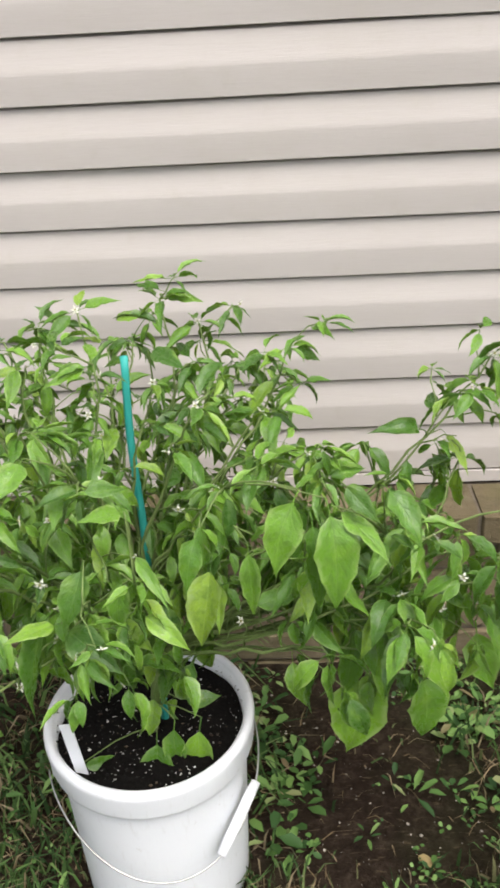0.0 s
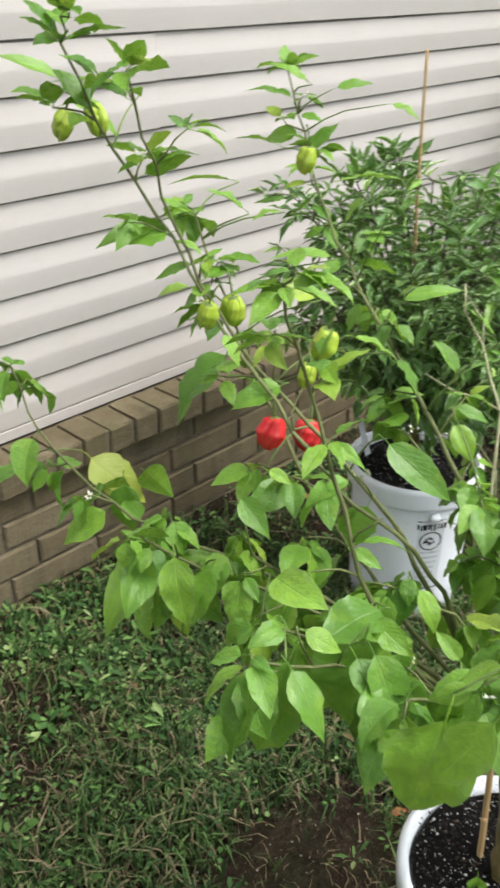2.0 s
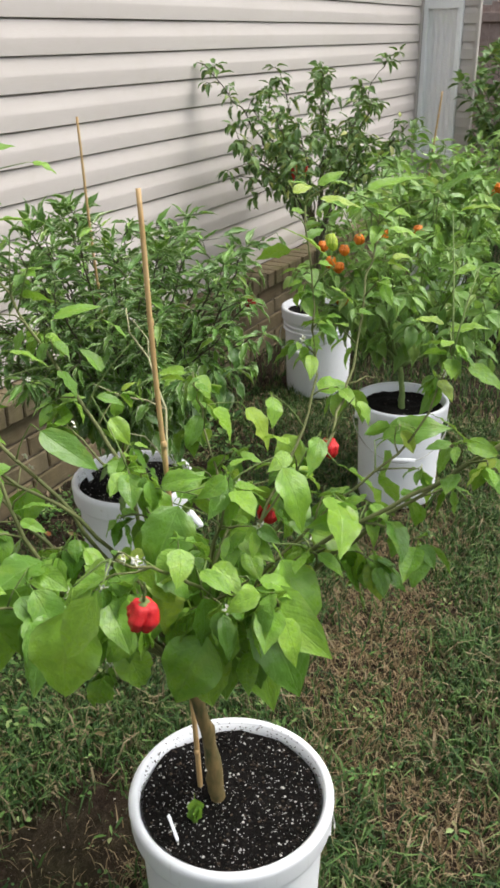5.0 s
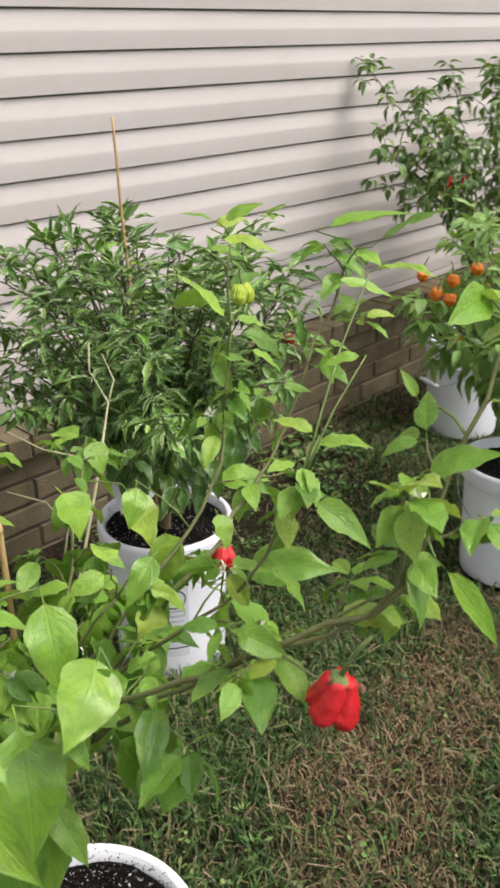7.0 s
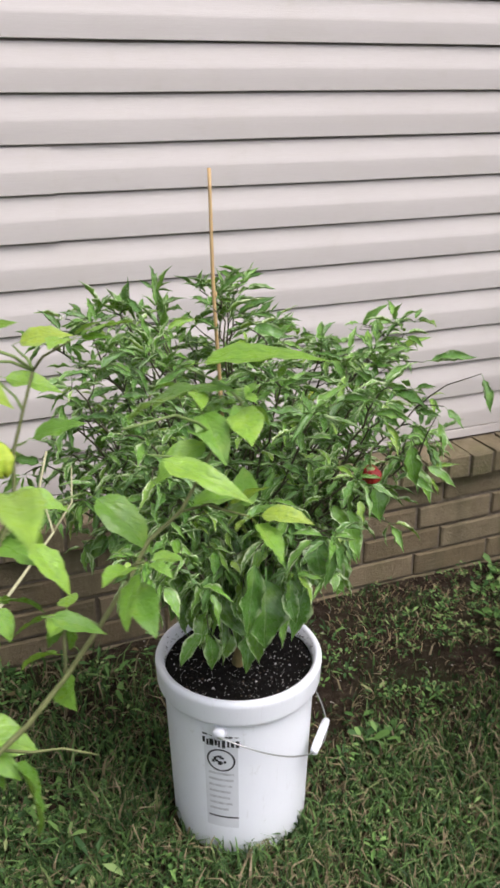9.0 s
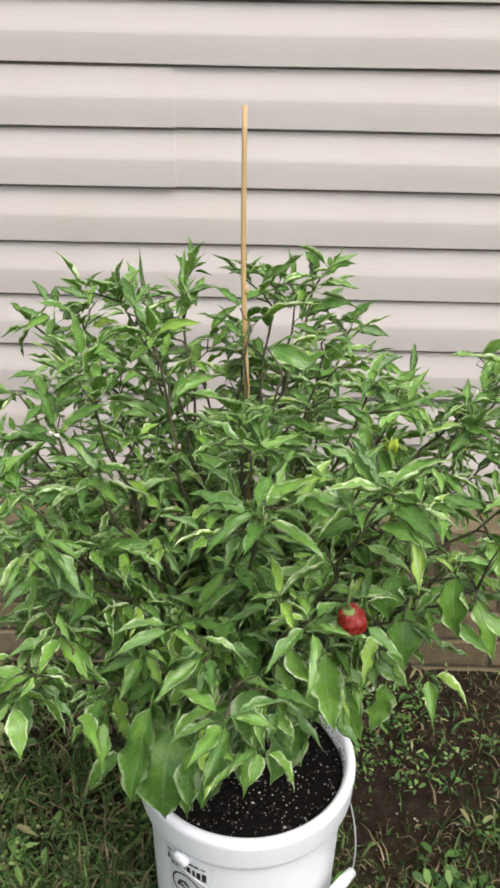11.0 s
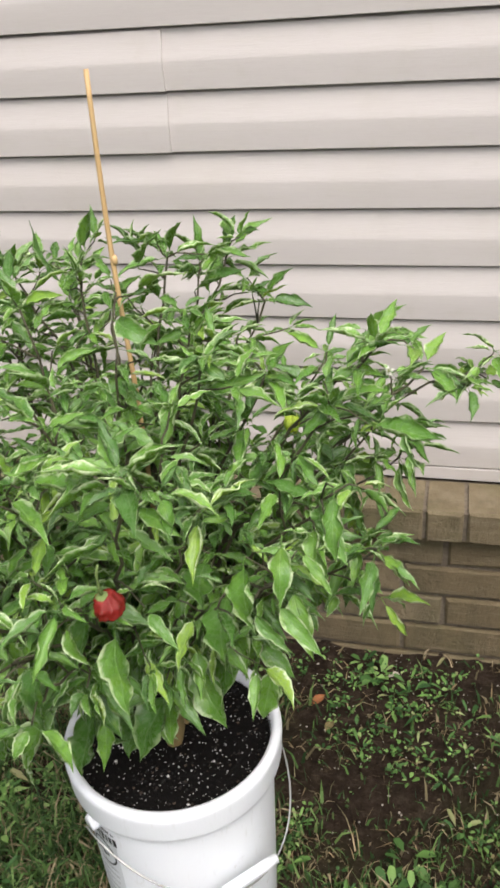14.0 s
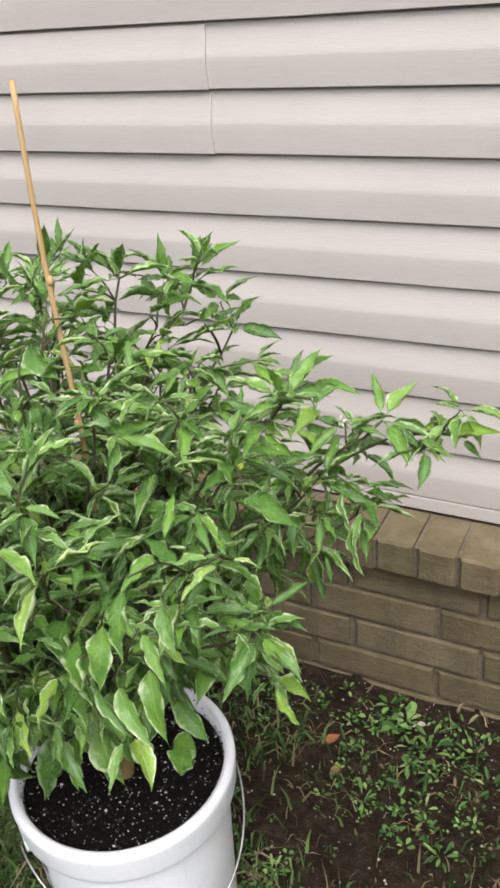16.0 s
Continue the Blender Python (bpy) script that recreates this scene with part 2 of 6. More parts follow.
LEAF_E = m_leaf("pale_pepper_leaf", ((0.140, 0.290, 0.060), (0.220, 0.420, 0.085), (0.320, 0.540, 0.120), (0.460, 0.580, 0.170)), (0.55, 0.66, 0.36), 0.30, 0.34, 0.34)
LEAF_Y = m_leaf("yellowing_leaf", ((0.42, 0.50, 0.07), (0.52, 0.58, 0.09), (0.60, 0.62, 0.10), (0.62, 0.60, 0.14)), (0.62, 0.66, 0.26), 0.0, 0.32)
STEM_G = m_bark("green_stem", (0.130, 0.200, 0.055), (0.220, 0.290, 0.100))
BUD = m_bark("bud_skin", (0.26, 0.34, 0.07), (0.40, 0.44, 0.12))
STEM_W = m_bark("woody_stem", (0.080, 0.085, 0.032), (0.30, 0.20, 0.085))
STEM_B = m_bark("brown_green_stem", (0.105, 0.120, 0.045), (0.210, 0.225, 0.090))
STEM_D = m_bark("dark_stem", (0.045, 0.04, 0.025), (0.10, 0.095, 0.05))
STEM_DRY = m_bark("dry_stem", (0.338, 0.319, 0.182), (0.468, 0.464, 0.280))
CANE = m_cane("bamboo", (0.46, 0.29, 0.12), (0.60, 0.42, 0.21))
TEAL = m_cane("teal_coating", (0.03, 0.36, 0.32), (0.05, 0.45, 0.40))
PETAL = m_plain("white_petal", (0.80, 0.80, 0.70), 0.6, 0.3, vary=0.08, scale=60)
ANTHER = m_plain("flower_centre", (0.35, 0.36, 0.14), 0.7, 0.2)
RED = m_fruit("red_pepper_skin", (0.58, 0.012, 0.018), (0.74, 0.032, 0.036))
DARKRED = m_fruit("dark_red_pepper_skin", (0.176, 0.010, 0.008), (0.264, 0.018, 0.013))
LIME = m_fruit("green_pepper_skin", (0.310, 0.459, 0.036), (0.527, 0.634, 0.072))
ORANGE = m_fruit("orange_pepper_skin", (0.75, 0.16, 0.01), (0.85, 0.28, 0.02))
GRASS = m_blade("grass_blade", [(0.0, (0.026, 0.058, 0.018)), (0.35, (0.056, 0.112, 0.031)), (0.62, (0.112, 0.205, 0.055)), (0.74, (0.175, 0.275, 0.085)), (0.82, (0.220, 0.180, 0.098)), (1.0, (0.340, 0.270, 0.170))])
DRY = m_blade("dry_grass_blade", [(0.0, (0.184, 0.127, 0.063)), (0.5, (0.333, 0.241, 0.132)), (0.8, (0.460, 0.345, 0.207)), (1.0, (0.092, 0.127, 0.034))])
WEED = m_blade("weed_leaf", [(0.0, (0.034, 0.088, 0.024)), (0.35, (0.072, 0.160, 0.040)), (0.62, (0.135, 0.260, 0.062)), (0.86, (0.235, 0.390, 0.110)), (0.95, (0.330, 0.420, 0.170)), (1.0, (0.220, 0.150, 0.080))])
LITTER = m_plain("dead_leaf", (0.30, 0.12, 0.05), 0.8, 0.2)
CHIP = m_plain("pale_grit", (0.42, 0.37, 0.31), 0.9, 0.1, vary=0.5, scale=30)
FENCE = m_bark("fence_wood", (0.304, 0.225, 0.194), (0.507, 0.392, 0.347))
CURTAIN = m_plain("curtain", (0.92, 0.96, 1.0), 0.9, 0.1, vary=0.06, scale=12)

# ---- mesh tools ----


class Shape:
    """Collects vertices, faces and leaf coordinates, and turns them into a mesh."""

    def __init__(self):
        self.v, self.f, self.uv, self.count = [], [], [], 0

    def add(self, verts, faces, uv=None):
        b = self.count
        self.v.append(np.asarray(verts, dtype=np.float32).reshape(-1, 3))
        self.count += len(self.v[-1])
        self.f += [tuple(i + b for i in f) for f in faces]
        self.uv.append(np.zeros((len(self.v[-1]), 2), np.float32) if uv is None else np.asarray(uv, np.float32))
        return self

    def mesh(self, name, mats, smooth=True):
        me = bpy.data.meshes.new(name)
        me.from_pydata(np.concatenate(self.v).tolist(), [], self.f)
        uv = np.concatenate(self.uv)
        layer = me.uv_layers.new(name="UVMap")
        loops = np.empty(len(me.loops), np.int32)
        me.loops.foreach_get("vertex_index", loops)
        layer.data.foreach_set("uv", uv[loops].ravel())
        me.polygons.foreach_set("use_smooth", [smooth] * len(me.polygons))
        for m in mats if isinstance(mats, (list, tuple)) else [mats]:
            me.materials.append(m)
        me.update()
        return me


def ring_path(pts):
    """Frames along a line of points."""
    pts = np.asarray(pts, float)
    d = np.gradient(pts, axis=0)
    d /= np.linalg.norm(d, axis=1)[:, None] + 1e-9
    a = np.cross(d, (0.31, 0.2, 0.93))
    a /= np.linalg.norm(a, axis=1)[:, None] + 1e-9
    return pts, d, a, np.cross(d, a)


def tube(shape, pts, r0, r1=None, sides=6, cap=True):
    pts, d, a, b = ring_path(pts)
    n = len(pts)
    rad = np.linspace(r0, r0 if r1 is None else r1, n) if np.isscalar(r0) else np.asarray(r0)
    t = np.arange(sides) * 2 * np.pi / sides
    v = (pts[:, None] + rad[:, None, None] * (np.cos(t)[None, :, None] * a[:, None] + np.sin(t)[None, :, None] * b[:, None])).reshape(-1, 3)
    f = [(i * sides + j, i * sides + (j + 1) % sides, (i + 1) * sides + (j + 1) % sides, (i + 1) * sides + j) for i in range(n - 1) for j in range(sides)]
    if cap:
        f += [tuple(range(sides))[::-1], tuple((n - 1) * sides + j for j in range(sides))]
    uv = np.repeat(np.linspace(0, 1, n), sides)
    return shape.add(v, f, np.stack([uv, np.zeros_like(uv) + 0.2], 1))


def lathe(shape, prof, seg=48, wob=0.0):
    """Turns a profile of (radius, height) round z."""
    prof = np.asarray(prof, float)
    t = np.arange(seg) * 2 * np.pi / seg
    w = 1 + wob * np.sin(2 * t + 0.7)
    v = np.stack([prof[:, None, 0] * np.cos(t) * w, prof[:, None, 0] * np.sin(t) * w, np.repeat(prof[:, 1:2], seg, 1)], 2).reshape(-1, 3)
    n = len(prof)
    f = [(i * seg + j, i * seg + (j + 1) % seg, (i + 1) * seg + (j + 1) % seg, (i + 1) * seg + j) for i in range(n - 1) for j in range(seg)]
    return shape.add(v, f)


def block(shape, x0, x1, y0, y1, z0, z1, ch=0.0):
    """A box, its upright and level edges chamfered by ch."""
    if ch <= 0:
        v = [(x, y, z) for x in (x0, x1) for y in (y0, y1) for z in (z0, z1)]
        return shape.add(v, [(0, 1, 3, 2), (4, 6, 7, 5), (0, 4, 5, 1), (2, 3, 7, 6), (0, 2, 6, 4), (1, 5, 7, 3)])
    bm = bmesh.new()
    bmesh.ops.create_cube(bm, size=1)
    for q in bm.verts:
        q.co = Vector((x0 if q.co.x < 0 else x1, y0 if q.co.y < 0 else y1, z0 if q.co.z < 0 else z1))
    bmesh.ops.bevel(bm, geom=bm.edges[:], offset=ch, segments=1, affect='EDGES')
    bm.verts.index_update()
    v, f = [tuple(q.co) for q in bm.verts], [tuple(q.index for q in p.verts) for p in bm.faces]
    bm.free()
    return shape.add(v, f)


def thing(name, where, label, category, group="", kind=""):
    ob = new(name)
    ob.empty_display_size = 0.05
    ob.location = where
    return tagged(ob, label, category, group, kind)


def part(name, shape, mats, parent, label="", smooth=True, kind=""):
    me = shape if isinstance(shape, bpy.types.Mesh) else shape.mesh(name, mats, smooth)
    ob = new(name, me)
    ob.parent = parent
    return tagged(ob, label, kind=kind)


def lattice(x, y, scale, seed):
    """Smooth value noise over the plan, 0 to 1."""
    x, y = np.asarray(x) * scale + 57.3, np.asarray(y) * scale + 91.7
    xi, yi = np.floor(x).astype(int), np.floor(y).astype(int)
    fx, fy = x - xi, y - yi
    fx, fy = fx * fx * (3 - 2 * fx), fy * fy * (3 - 2 * fy)

    def h(i, j):
        q = np.sin(i * 127.1 + j * 311.7 + seed * 74.7) * 43758.5453
        return q - np.floor(q)
    return (h(xi, yi) * (1 - fx) + h(xi + 1, yi) * fx) * (1 - fy) + (h(xi, yi + 1) * (1 - fx) + h(xi + 1, yi + 1) * fx) * fy


def oval(x, y, cx, cy, rx, ry):
    """1 in the middle of an oval patch, falling to 0 at its uneven edge."""
    d = ((x - cx) / rx) ** 2 + ((y - cy) / ry) ** 2
    return np.clip(1.5 - d - 0.9 * (lattice(x, y, 9, 3) - 0.5), 0, 1)


def bare(x, y):
    b = oval(x, y, 0.42, -0.47, 0.22, 0.17)
    for q in ((1.10, -1.03, 0.20, 0.13), (2.12, -0.41, 0.18, 0.15), (1.97, -0.40, 0.10, 0.14), (2.50, -0.47, 0.16, 0.07), (2.03, -0.14, 0.35, 0.10), (0.38, -0.20, 0.3, 0.1)):
        b = np.maximum(b, oval(x, y, *q))
    return b


def withered(x, y):
    b = oval(x, y, 1.96, -1.29, 0.36, 0.19)
    for q in ((2.42, -1.25, 0.24, 0.15), (1.66, -1.42, 0.20, 0.13), (1.48, -1.62, 0.16, 0.12), (0.95, -1.15, 0.25, 0.15)):
        b = np.maximum(b, oval(x, y, *q) * 0.9)
    return b


def level(x, y):
    """Height of the ground."""
    z = 0.022 * (lattice(x, y, 3.1, 1) - 0.5) + 0.016 * (lattice(x, y, 9, 2) - 0.5) - 0.008
    return z * np.clip(-(np.asarray(y) + 0.05) * 8, 0.25, 1)


# ---- ground ----
xs = np.concatenate([np.linspace(-60, -2.2, 14), np.arange(-2.0, 6.6, 0.04), np.linspace(6.8, 70, 16)])
ys = np.concatenate([np.linspace(-70, -3.2, 14), np.arange(-3.0, 0.16, 0.04), np.linspace(0.3, 40, 8)])
gx, gy = np.meshgrid(xs, ys)
near = (gx > -2.1) & (gx < 6.7) & (gy > -3.1) & (gy < 0.2)
gz = np.where(near, level(gx, gy) + 0.006 * (lattice(gx, gy, 31, 5) - 0.5), -0.01)
nx, ny = len(xs), len(ys)
sh = Shape().add(np.stack([gx, gy, gz], 2).reshape(-1, 3), [(j * nx + i, j * nx + i + 1, (j + 1) * nx + i + 1, (j + 1) * nx + i) for j in range(ny - 1) for i in range(nx - 1)])
tagged(new("ground", sh.mesh("ground", GROUND)), "brown soil of a patchy lawn beside a house", "ground", kind="structure")

# ---- house wall: brick foot, siding ----
COURSE = 0.0762
wall = thing("wall_north", (0, 0, 0), "beige vinyl-sided house wall on a brown brick foot", "wall", kind="structure")
part("wall_core", block(Shape(), -3.2, 6.19, 0.024, 0.16, -0.2, 2.9), TRIM, wall, "pale sheathing behind the siding", False)
part("mortar_bed", block(Shape(), -3.2, 6.19, -0.074, 0.02, -0.15, 0.318), MORTAR, wall, "dark recessed mortar", False)
part("mortar_cap", block(Shape(), -3.2, 6.19, -0.108, 0.0215, 0.3185, 0.380), MORTAR, wall, "dark recessed mortar", False)
part("starter_strip", block(Shape(), -3.2, 6.185, 0.0015, 0.012, 0.3885, 0.4150, 0.001), SIDING, wall, "pale starter trim under the siding", False)

STEP, FIRST = 0.1016, 0.418


def panel_shape(x0, x1, rng, seam=0.0):
    """Two courses of lapped siding: a flat face, then a slope that runs in under the next lap."""
    prof = []
    for c in range(2):
        z = c * STEP
        prof += [(0.0230, z + 0.0035), (0.0030, z + 0.0004), (0.0018, z + 0.0016), (0.0010, z + 0.024), (0.0002, z + 0.045), (0.0006, z + 0.050), (0.0024, z + 0.057), (0.0050, z + 0.069), (0.0074, z + 0.082), (0.0096, z + 0.0974), (0.0130, z + 0.0986)]
    prof.append((0.0230, 2 * STEP + 0.0015))
    n = max(2, int((x1 - x0) / 0.35) + 1)
    px = np.linspace(x0, x1, n)
    v = []
    for x in px:
        dy, dz = rng.uniform(-0.0009, 0.0009), rng.uniform(-0.0010, 0.0010)
        v += [(x, y + dy - seam, z + dz) for y, z in prof]
    m = len(prof)
    sh = Shape().add(v, [(i * m + j, (i + 1) * m + j, (i + 1) * m + j + 1, i * m + j + 1) for i in range(n - 1) for j in range(m - 1)])
    if seam:
        e = [(x1, y - seam, z) for y, z in prof] + [(x1, y + 0.002, z) for y, z in prof]
        sh.add(e, [(j, j + 1, m + j + 1, m + j) for j in range(m - 1)])
    return sh


rng = random.Random(4)
for row in range(12):
    z = FIRST + row * 2 * STEP
    spans = [(-3.2, 1.695, 0.0035), (1.672, 6.16, 0.0)] if row == 3 else [(-3.2, 6.16, 0.0)]
    for x0, x1, seam in spans:
        ob = part("siding_panel", panel_shape(x0, x1, rng, seam), SIDING, wall)
        ob.data.set_sharp_from_angle(angle=radians(28))
        ob.location.z = z
part("corner_post", block(Shape(), 6.155, 6.197, -0.012, 0.021, 0.4155, 2.9, 0.004), SIDING, wall, "beige corner post", False)

# ---- buckets, soil, stakes ----


def bucket(where, label, spin, hold=20, ribs=1, sunk=0.0, size=(1, 1, 1)):
    """A five-gallon pail: body, collar, wire bail with a plastic grip."""
    x, y = where
    th = thing("bucket", (x, y, -sunk), label, "bucket", "white buckets along the wall")
    th.rotation_euler = (0, 0, radians(spin))
    th.scale = size
    body = [(0.0, 0.002), (0.122, 0.002), (0.129, 0.006), (0.131, 0.014), (0.134, 0.10), (0.1375, 0.20), (0.1405, 0.285), (0.1425, 0.325), (0.1440, 0.366), (0.1412, 0.366), (0.1395, 0.325), (0.1375, 0.285), (0.134, 0.20), (0.130, 0.10), (0.126, 0.012), (0.0, 0.012)]
    part("body", lathe(Shape(), body, 64), PLASTIC, th)
    ring = [(0.1437, 0.318), (0.1512, 0.320), (0.1535, 0.323), (0.1545, 0.328), (0.1555, 0.352), (0.1565, 0.360), (0.1562, 0.365), (0.1540, 0.3695), (0.1500, 0.3715), (0.1455, 0.3710), (0.1425, 0.3685), (0.1415, 0.365)]
    part("collar", lathe(Shape(), ring, 64), PLASTIC, th, "thick rolled rim")
    for i in range(ribs - 1):
        z = 0.300 - 0.018 * i
        part("rib", lathe(Shape(), [(0.1405, z - 0.004), (0.1478, z - 0.003), (0.1482, z), (0.1478, z + 0.003), (0.141, z + 0.004)], 64), PLASTIC, th)
    for s in (-1, 1):
        lug = Shape()
        tube(lug, [(s * 0.140, 0, 0.300), (s * 0.1500, 0, 0.300), (s * 0.1535, 0, 0.300)], 0.013, 0.011, 12)
        part("lug", lug, PLASTIC, th)
    t = np.linspace(0, np.pi, 41)
    arc = np.stack([0.1585 * np.cos(t), -0.1585 * np.sin(t) - 0.012 * np.sin(t) ** 2, 0.300 - 0.094 * np.sin(t) ** 1.4], 1)
    part("bail", tube(Shape(), arc, 0.0014, sides=6), WIRE, th, "thin bent wire handle")
    g = arc[hold - 4:hold + 5]
    g = np.stack([np.linspace(g[0, i], g[-1, i], 5) for i in range(3)], 1)
    part("grip", tube(Shape(), g, [0.0072, 0.0084, 0.0080, 0.0084, 0.0072], sides=12), PLASTIC, th, "white plastic hand grip")
    return th


def soil(where, top, label, seed, bits=150):
    x, y = where
    th = thing("potting_soil", (x, y, top), label, "soil", "soil in the buckets")
    th.scale = (0.93, 0.93, 1) if top < 0.25 else (1, 1, 1)
    r = np.linspace(0, 0.1385, 15)
    t = np.arange(48) * 2 * np.pi / 48
    px, py = r[:, None] * np.cos(t), r[:, None] * np.sin(t)
    pz = 0.012 * (lattice(px + seed, py, 22, seed) - 0.5) + 0.008 * (lattice(px, py + seed, 60, seed) - 0.5) + 0.004 * (r[:, None] / 0.14) ** 2
    f = [(i * 48 + j, i * 48 + (j + 1) % 48, (i + 1) * 48 + (j + 1) % 48, (i + 1) * 48 + j) for i in range(14) for j in range(48)]
    part("surface", Shape().add(np.stack([px, py, pz], 2).reshape(-1, 3), f), SOIL, th)
    rg = np.random.default_rng(seed)
    sh = Shape()
    for _ in range(bits):
        a, q = rg.uniform(0, 2 * np.pi), 0.136 * np.sqrt(rg.uniform(0, 1))
        s = rg.uniform(0.0005, 0.0014) * (1.9 if rg.uniform() > 0.88 else 1)
        cx, cy = q * np.cos(a), q * np.sin(a)
        cz = float(0.012 * (lattice(cx + seed, cy, 22, seed) - 0.5) + 0.008 * (lattice(cx, cy + seed, 60, seed) - 0.5)) + 0.004 * (q / 0.14) ** 2
        o = np.array([(1, 0, 0), (-1, 0, 0), (0, 1, 0), (0, -1, 0), (0, 0, 1), (0, 0, -0.6)]) * s * rg.uniform(0.7, 1.3, (6, 1))
        sh.add(o + (cx, cy, cz + s * 0.4), [(0, 2, 4), (2, 1, 4), (1, 3, 4), (3, 0, 4), (2, 0, 5), (1, 2, 5), (3, 1, 5), (0, 3, 5)])
    part("perlite", sh, PERLITE, th, "white specks of perlite", False, "stuff")
    sh = Shape()
    for i in range(bits * 2):
        a, q = rg.uniform(0, 2 * np.pi), 0.137 * np.sqrt(rg.uniform(0, 1))
        s = rg.uniform(0.0008, 0.0030)
        cz = 0.012 * (lattice(q * np.cos(a) + seed, q * np.sin(a), 22, seed) - 0.5) + 0.004 * (q / 0.14) ** 2
        if i % 5 == 0:
            q, s, cz = 0.1388 + 0.001 * rg.uniform(), 0.6 * s, 0.004 + abs(rg.normal(0, 0.014))
        o = np.array([(1, 0, 0), (-1, 0, 0), (0, 1, 0), (0, -1, 0), (0, 0, 0.8), (0, 0, -0.6)]) * s * rg.uniform(0.6, 1.4, (6, 1))
        sh.add(o + (q * np.cos(a), q * np.sin(a), float(cz) + s * 0.3), [(0, 2, 4), (2, 1, 4), (1, 3, 4), (3, 0, 4), (2, 0, 5), (1, 2, 5), (3, 1, 5), (0, 3, 5)])
    part("peat", sh, CRUMB, th, "loose dark brown crumbs of bark and peat", False, "stuff")
    return th


def stake(name, foot, head, r, mat, label, nodes=True):
    foot, head = Vector(foot), Vector(head)
    th = thing(name, foot, label, "stake")
    n = 28
    L = (head - foot).length
    pts = [(head - foot) * (i / (n - 1)) + Vector((0.002 * math.sin(i * 0.5), 0.002 * math.cos(i * 0.37), 0)) for i in range(n)]
    rad = np.linspace(r, r * 0.8, n)
    part("cane", tube(Shape(), pts, rad, sides=10), mat, th)
    if nodes:
        z = 0.13
        while z < L - 0.05:
            c = np.array((head - foot) * (z / L))
            d = np.array((head - foot).normalized())
            part("node", tube(Shape(), [c - d * 0.005, c - d * 0.002, c + d * 0.001, c + d * 0.005], [r * 0.9, r * 1.07, r * 1.05, r * 0.85], sides=10), mat, th)
            z += 0.17
    return th


def plant_tag(foot, head, w, label):
    foot, head = Vector(foot), Vector(head)
    th = thing("plant_tag", foot, label, "plant tag")
    d = (head - foot)
    side = d.cross(Vector((0, 1, 0))).normalized() * w / 2
    nrm = d.cross(side).normalized() * 0.0006
    v = [tuple(p + s + q) for q in (nrm, -nrm) for p, s in ((Vector((0, 0, 0)), side * 0.5), (d * 0.2, side), (d, side), (d, -side), (d * 0.2, -side), (Vector((0, 0, 0)), -side * 0.5))]
    f = [tuple(range(6)), tuple(range(11, 5, -1))] + [(i, i + 6, (i + 1) % 6 + 6, (i + 1) % 6) for i in range(6)]
    part("strip", Shape().add(v, f), PLASTIC, th, smooth=False)
    return th


H_AT = (4.50, -0.70)
A_AT, B_AT, C_AT, D_AT, E_AT, F_AT, G_AT = (0.059, -0.55), (1.102, -1.383), (1.846, -0.689), (3.47, -0.50), (2.716, -1.113), (4.60, -1.19), (6.55, -0.72)
bucket(A_AT, "white plastic bucket holding a pepper plant with teal stake", 17, 11, sunk=0.02)
bucket(B_AT, "white plastic bucket set out on the lawn, full of soil", 111, sunk=0.022, size=(1.022, 1.022, 0.93))
cb = bucket(C_AT, "white plastic bucket with black printing below its thick rim", 55, 21, sunk=0.014, size=(1, 1, 1.024))
bucket(D_AT, "white ribbed plastic bucket by the brick wall foot", 250, ribs=3, sunk=0.005)
bucket(E_AT, "white plastic bucket on the lawn under orange peppers", 290, size=(0.95, 0.95, 0.91))
bucket(F_AT, "white plastic bucket further down the lawn, half hidden", 200, ribs=2)
bucket(H_AT, "white plastic bucket half hidden among leaves near the wall", 210)
bucket(G_AT, "white plastic bucket at the end of the house wall", 240)
soil(A_AT, 0.318, "black potting soil with white perlite in a bucket", 11, 240)
soil(B_AT, 0.305, "black potting soil thick with white perlite", 12, 950)
soil(C_AT, 0.335, "black potting soil with scattered white perlite", 13, 520)
soil(D_AT, 0.33, "dark potting soil in a bucket by the wall", 14, 60)
soil(E_AT, 0.305, "dark potting soil in a bucket on the lawn", 15, 60)
soil(F_AT, 0.33, "dark potting soil in a far bucket", 16, 20)
soil(G_AT, 0.33, "dark potting soil in a bucket near the fence", 17, 20)
soil(H_AT, 0.33, "dark potting soil in a half hidden bucket", 19, 60)


def decal(parent, name, a0, a1, z0, z1, mat, rise=0.0006):
    """A printed patch that follows the bucket's side; angles in degrees round the bucket's own axis."""
    n = max(2, int(abs(a1 - a0) / 3) + 1)
    a = np.radians(np.linspace(a0, a1, n))
    v = []
    for z in (z0, z1):
        r = 0.131 + (z - 0.014) / 0.271 * 0.0095 + rise
        v += [(r * math.cos(q), r * math.sin(q), z) for q in a]
    return part(name, Shape().add(v, [(i, i + 1, n + i + 1, n + i) for i in range(n - 1)]), mat, parent)


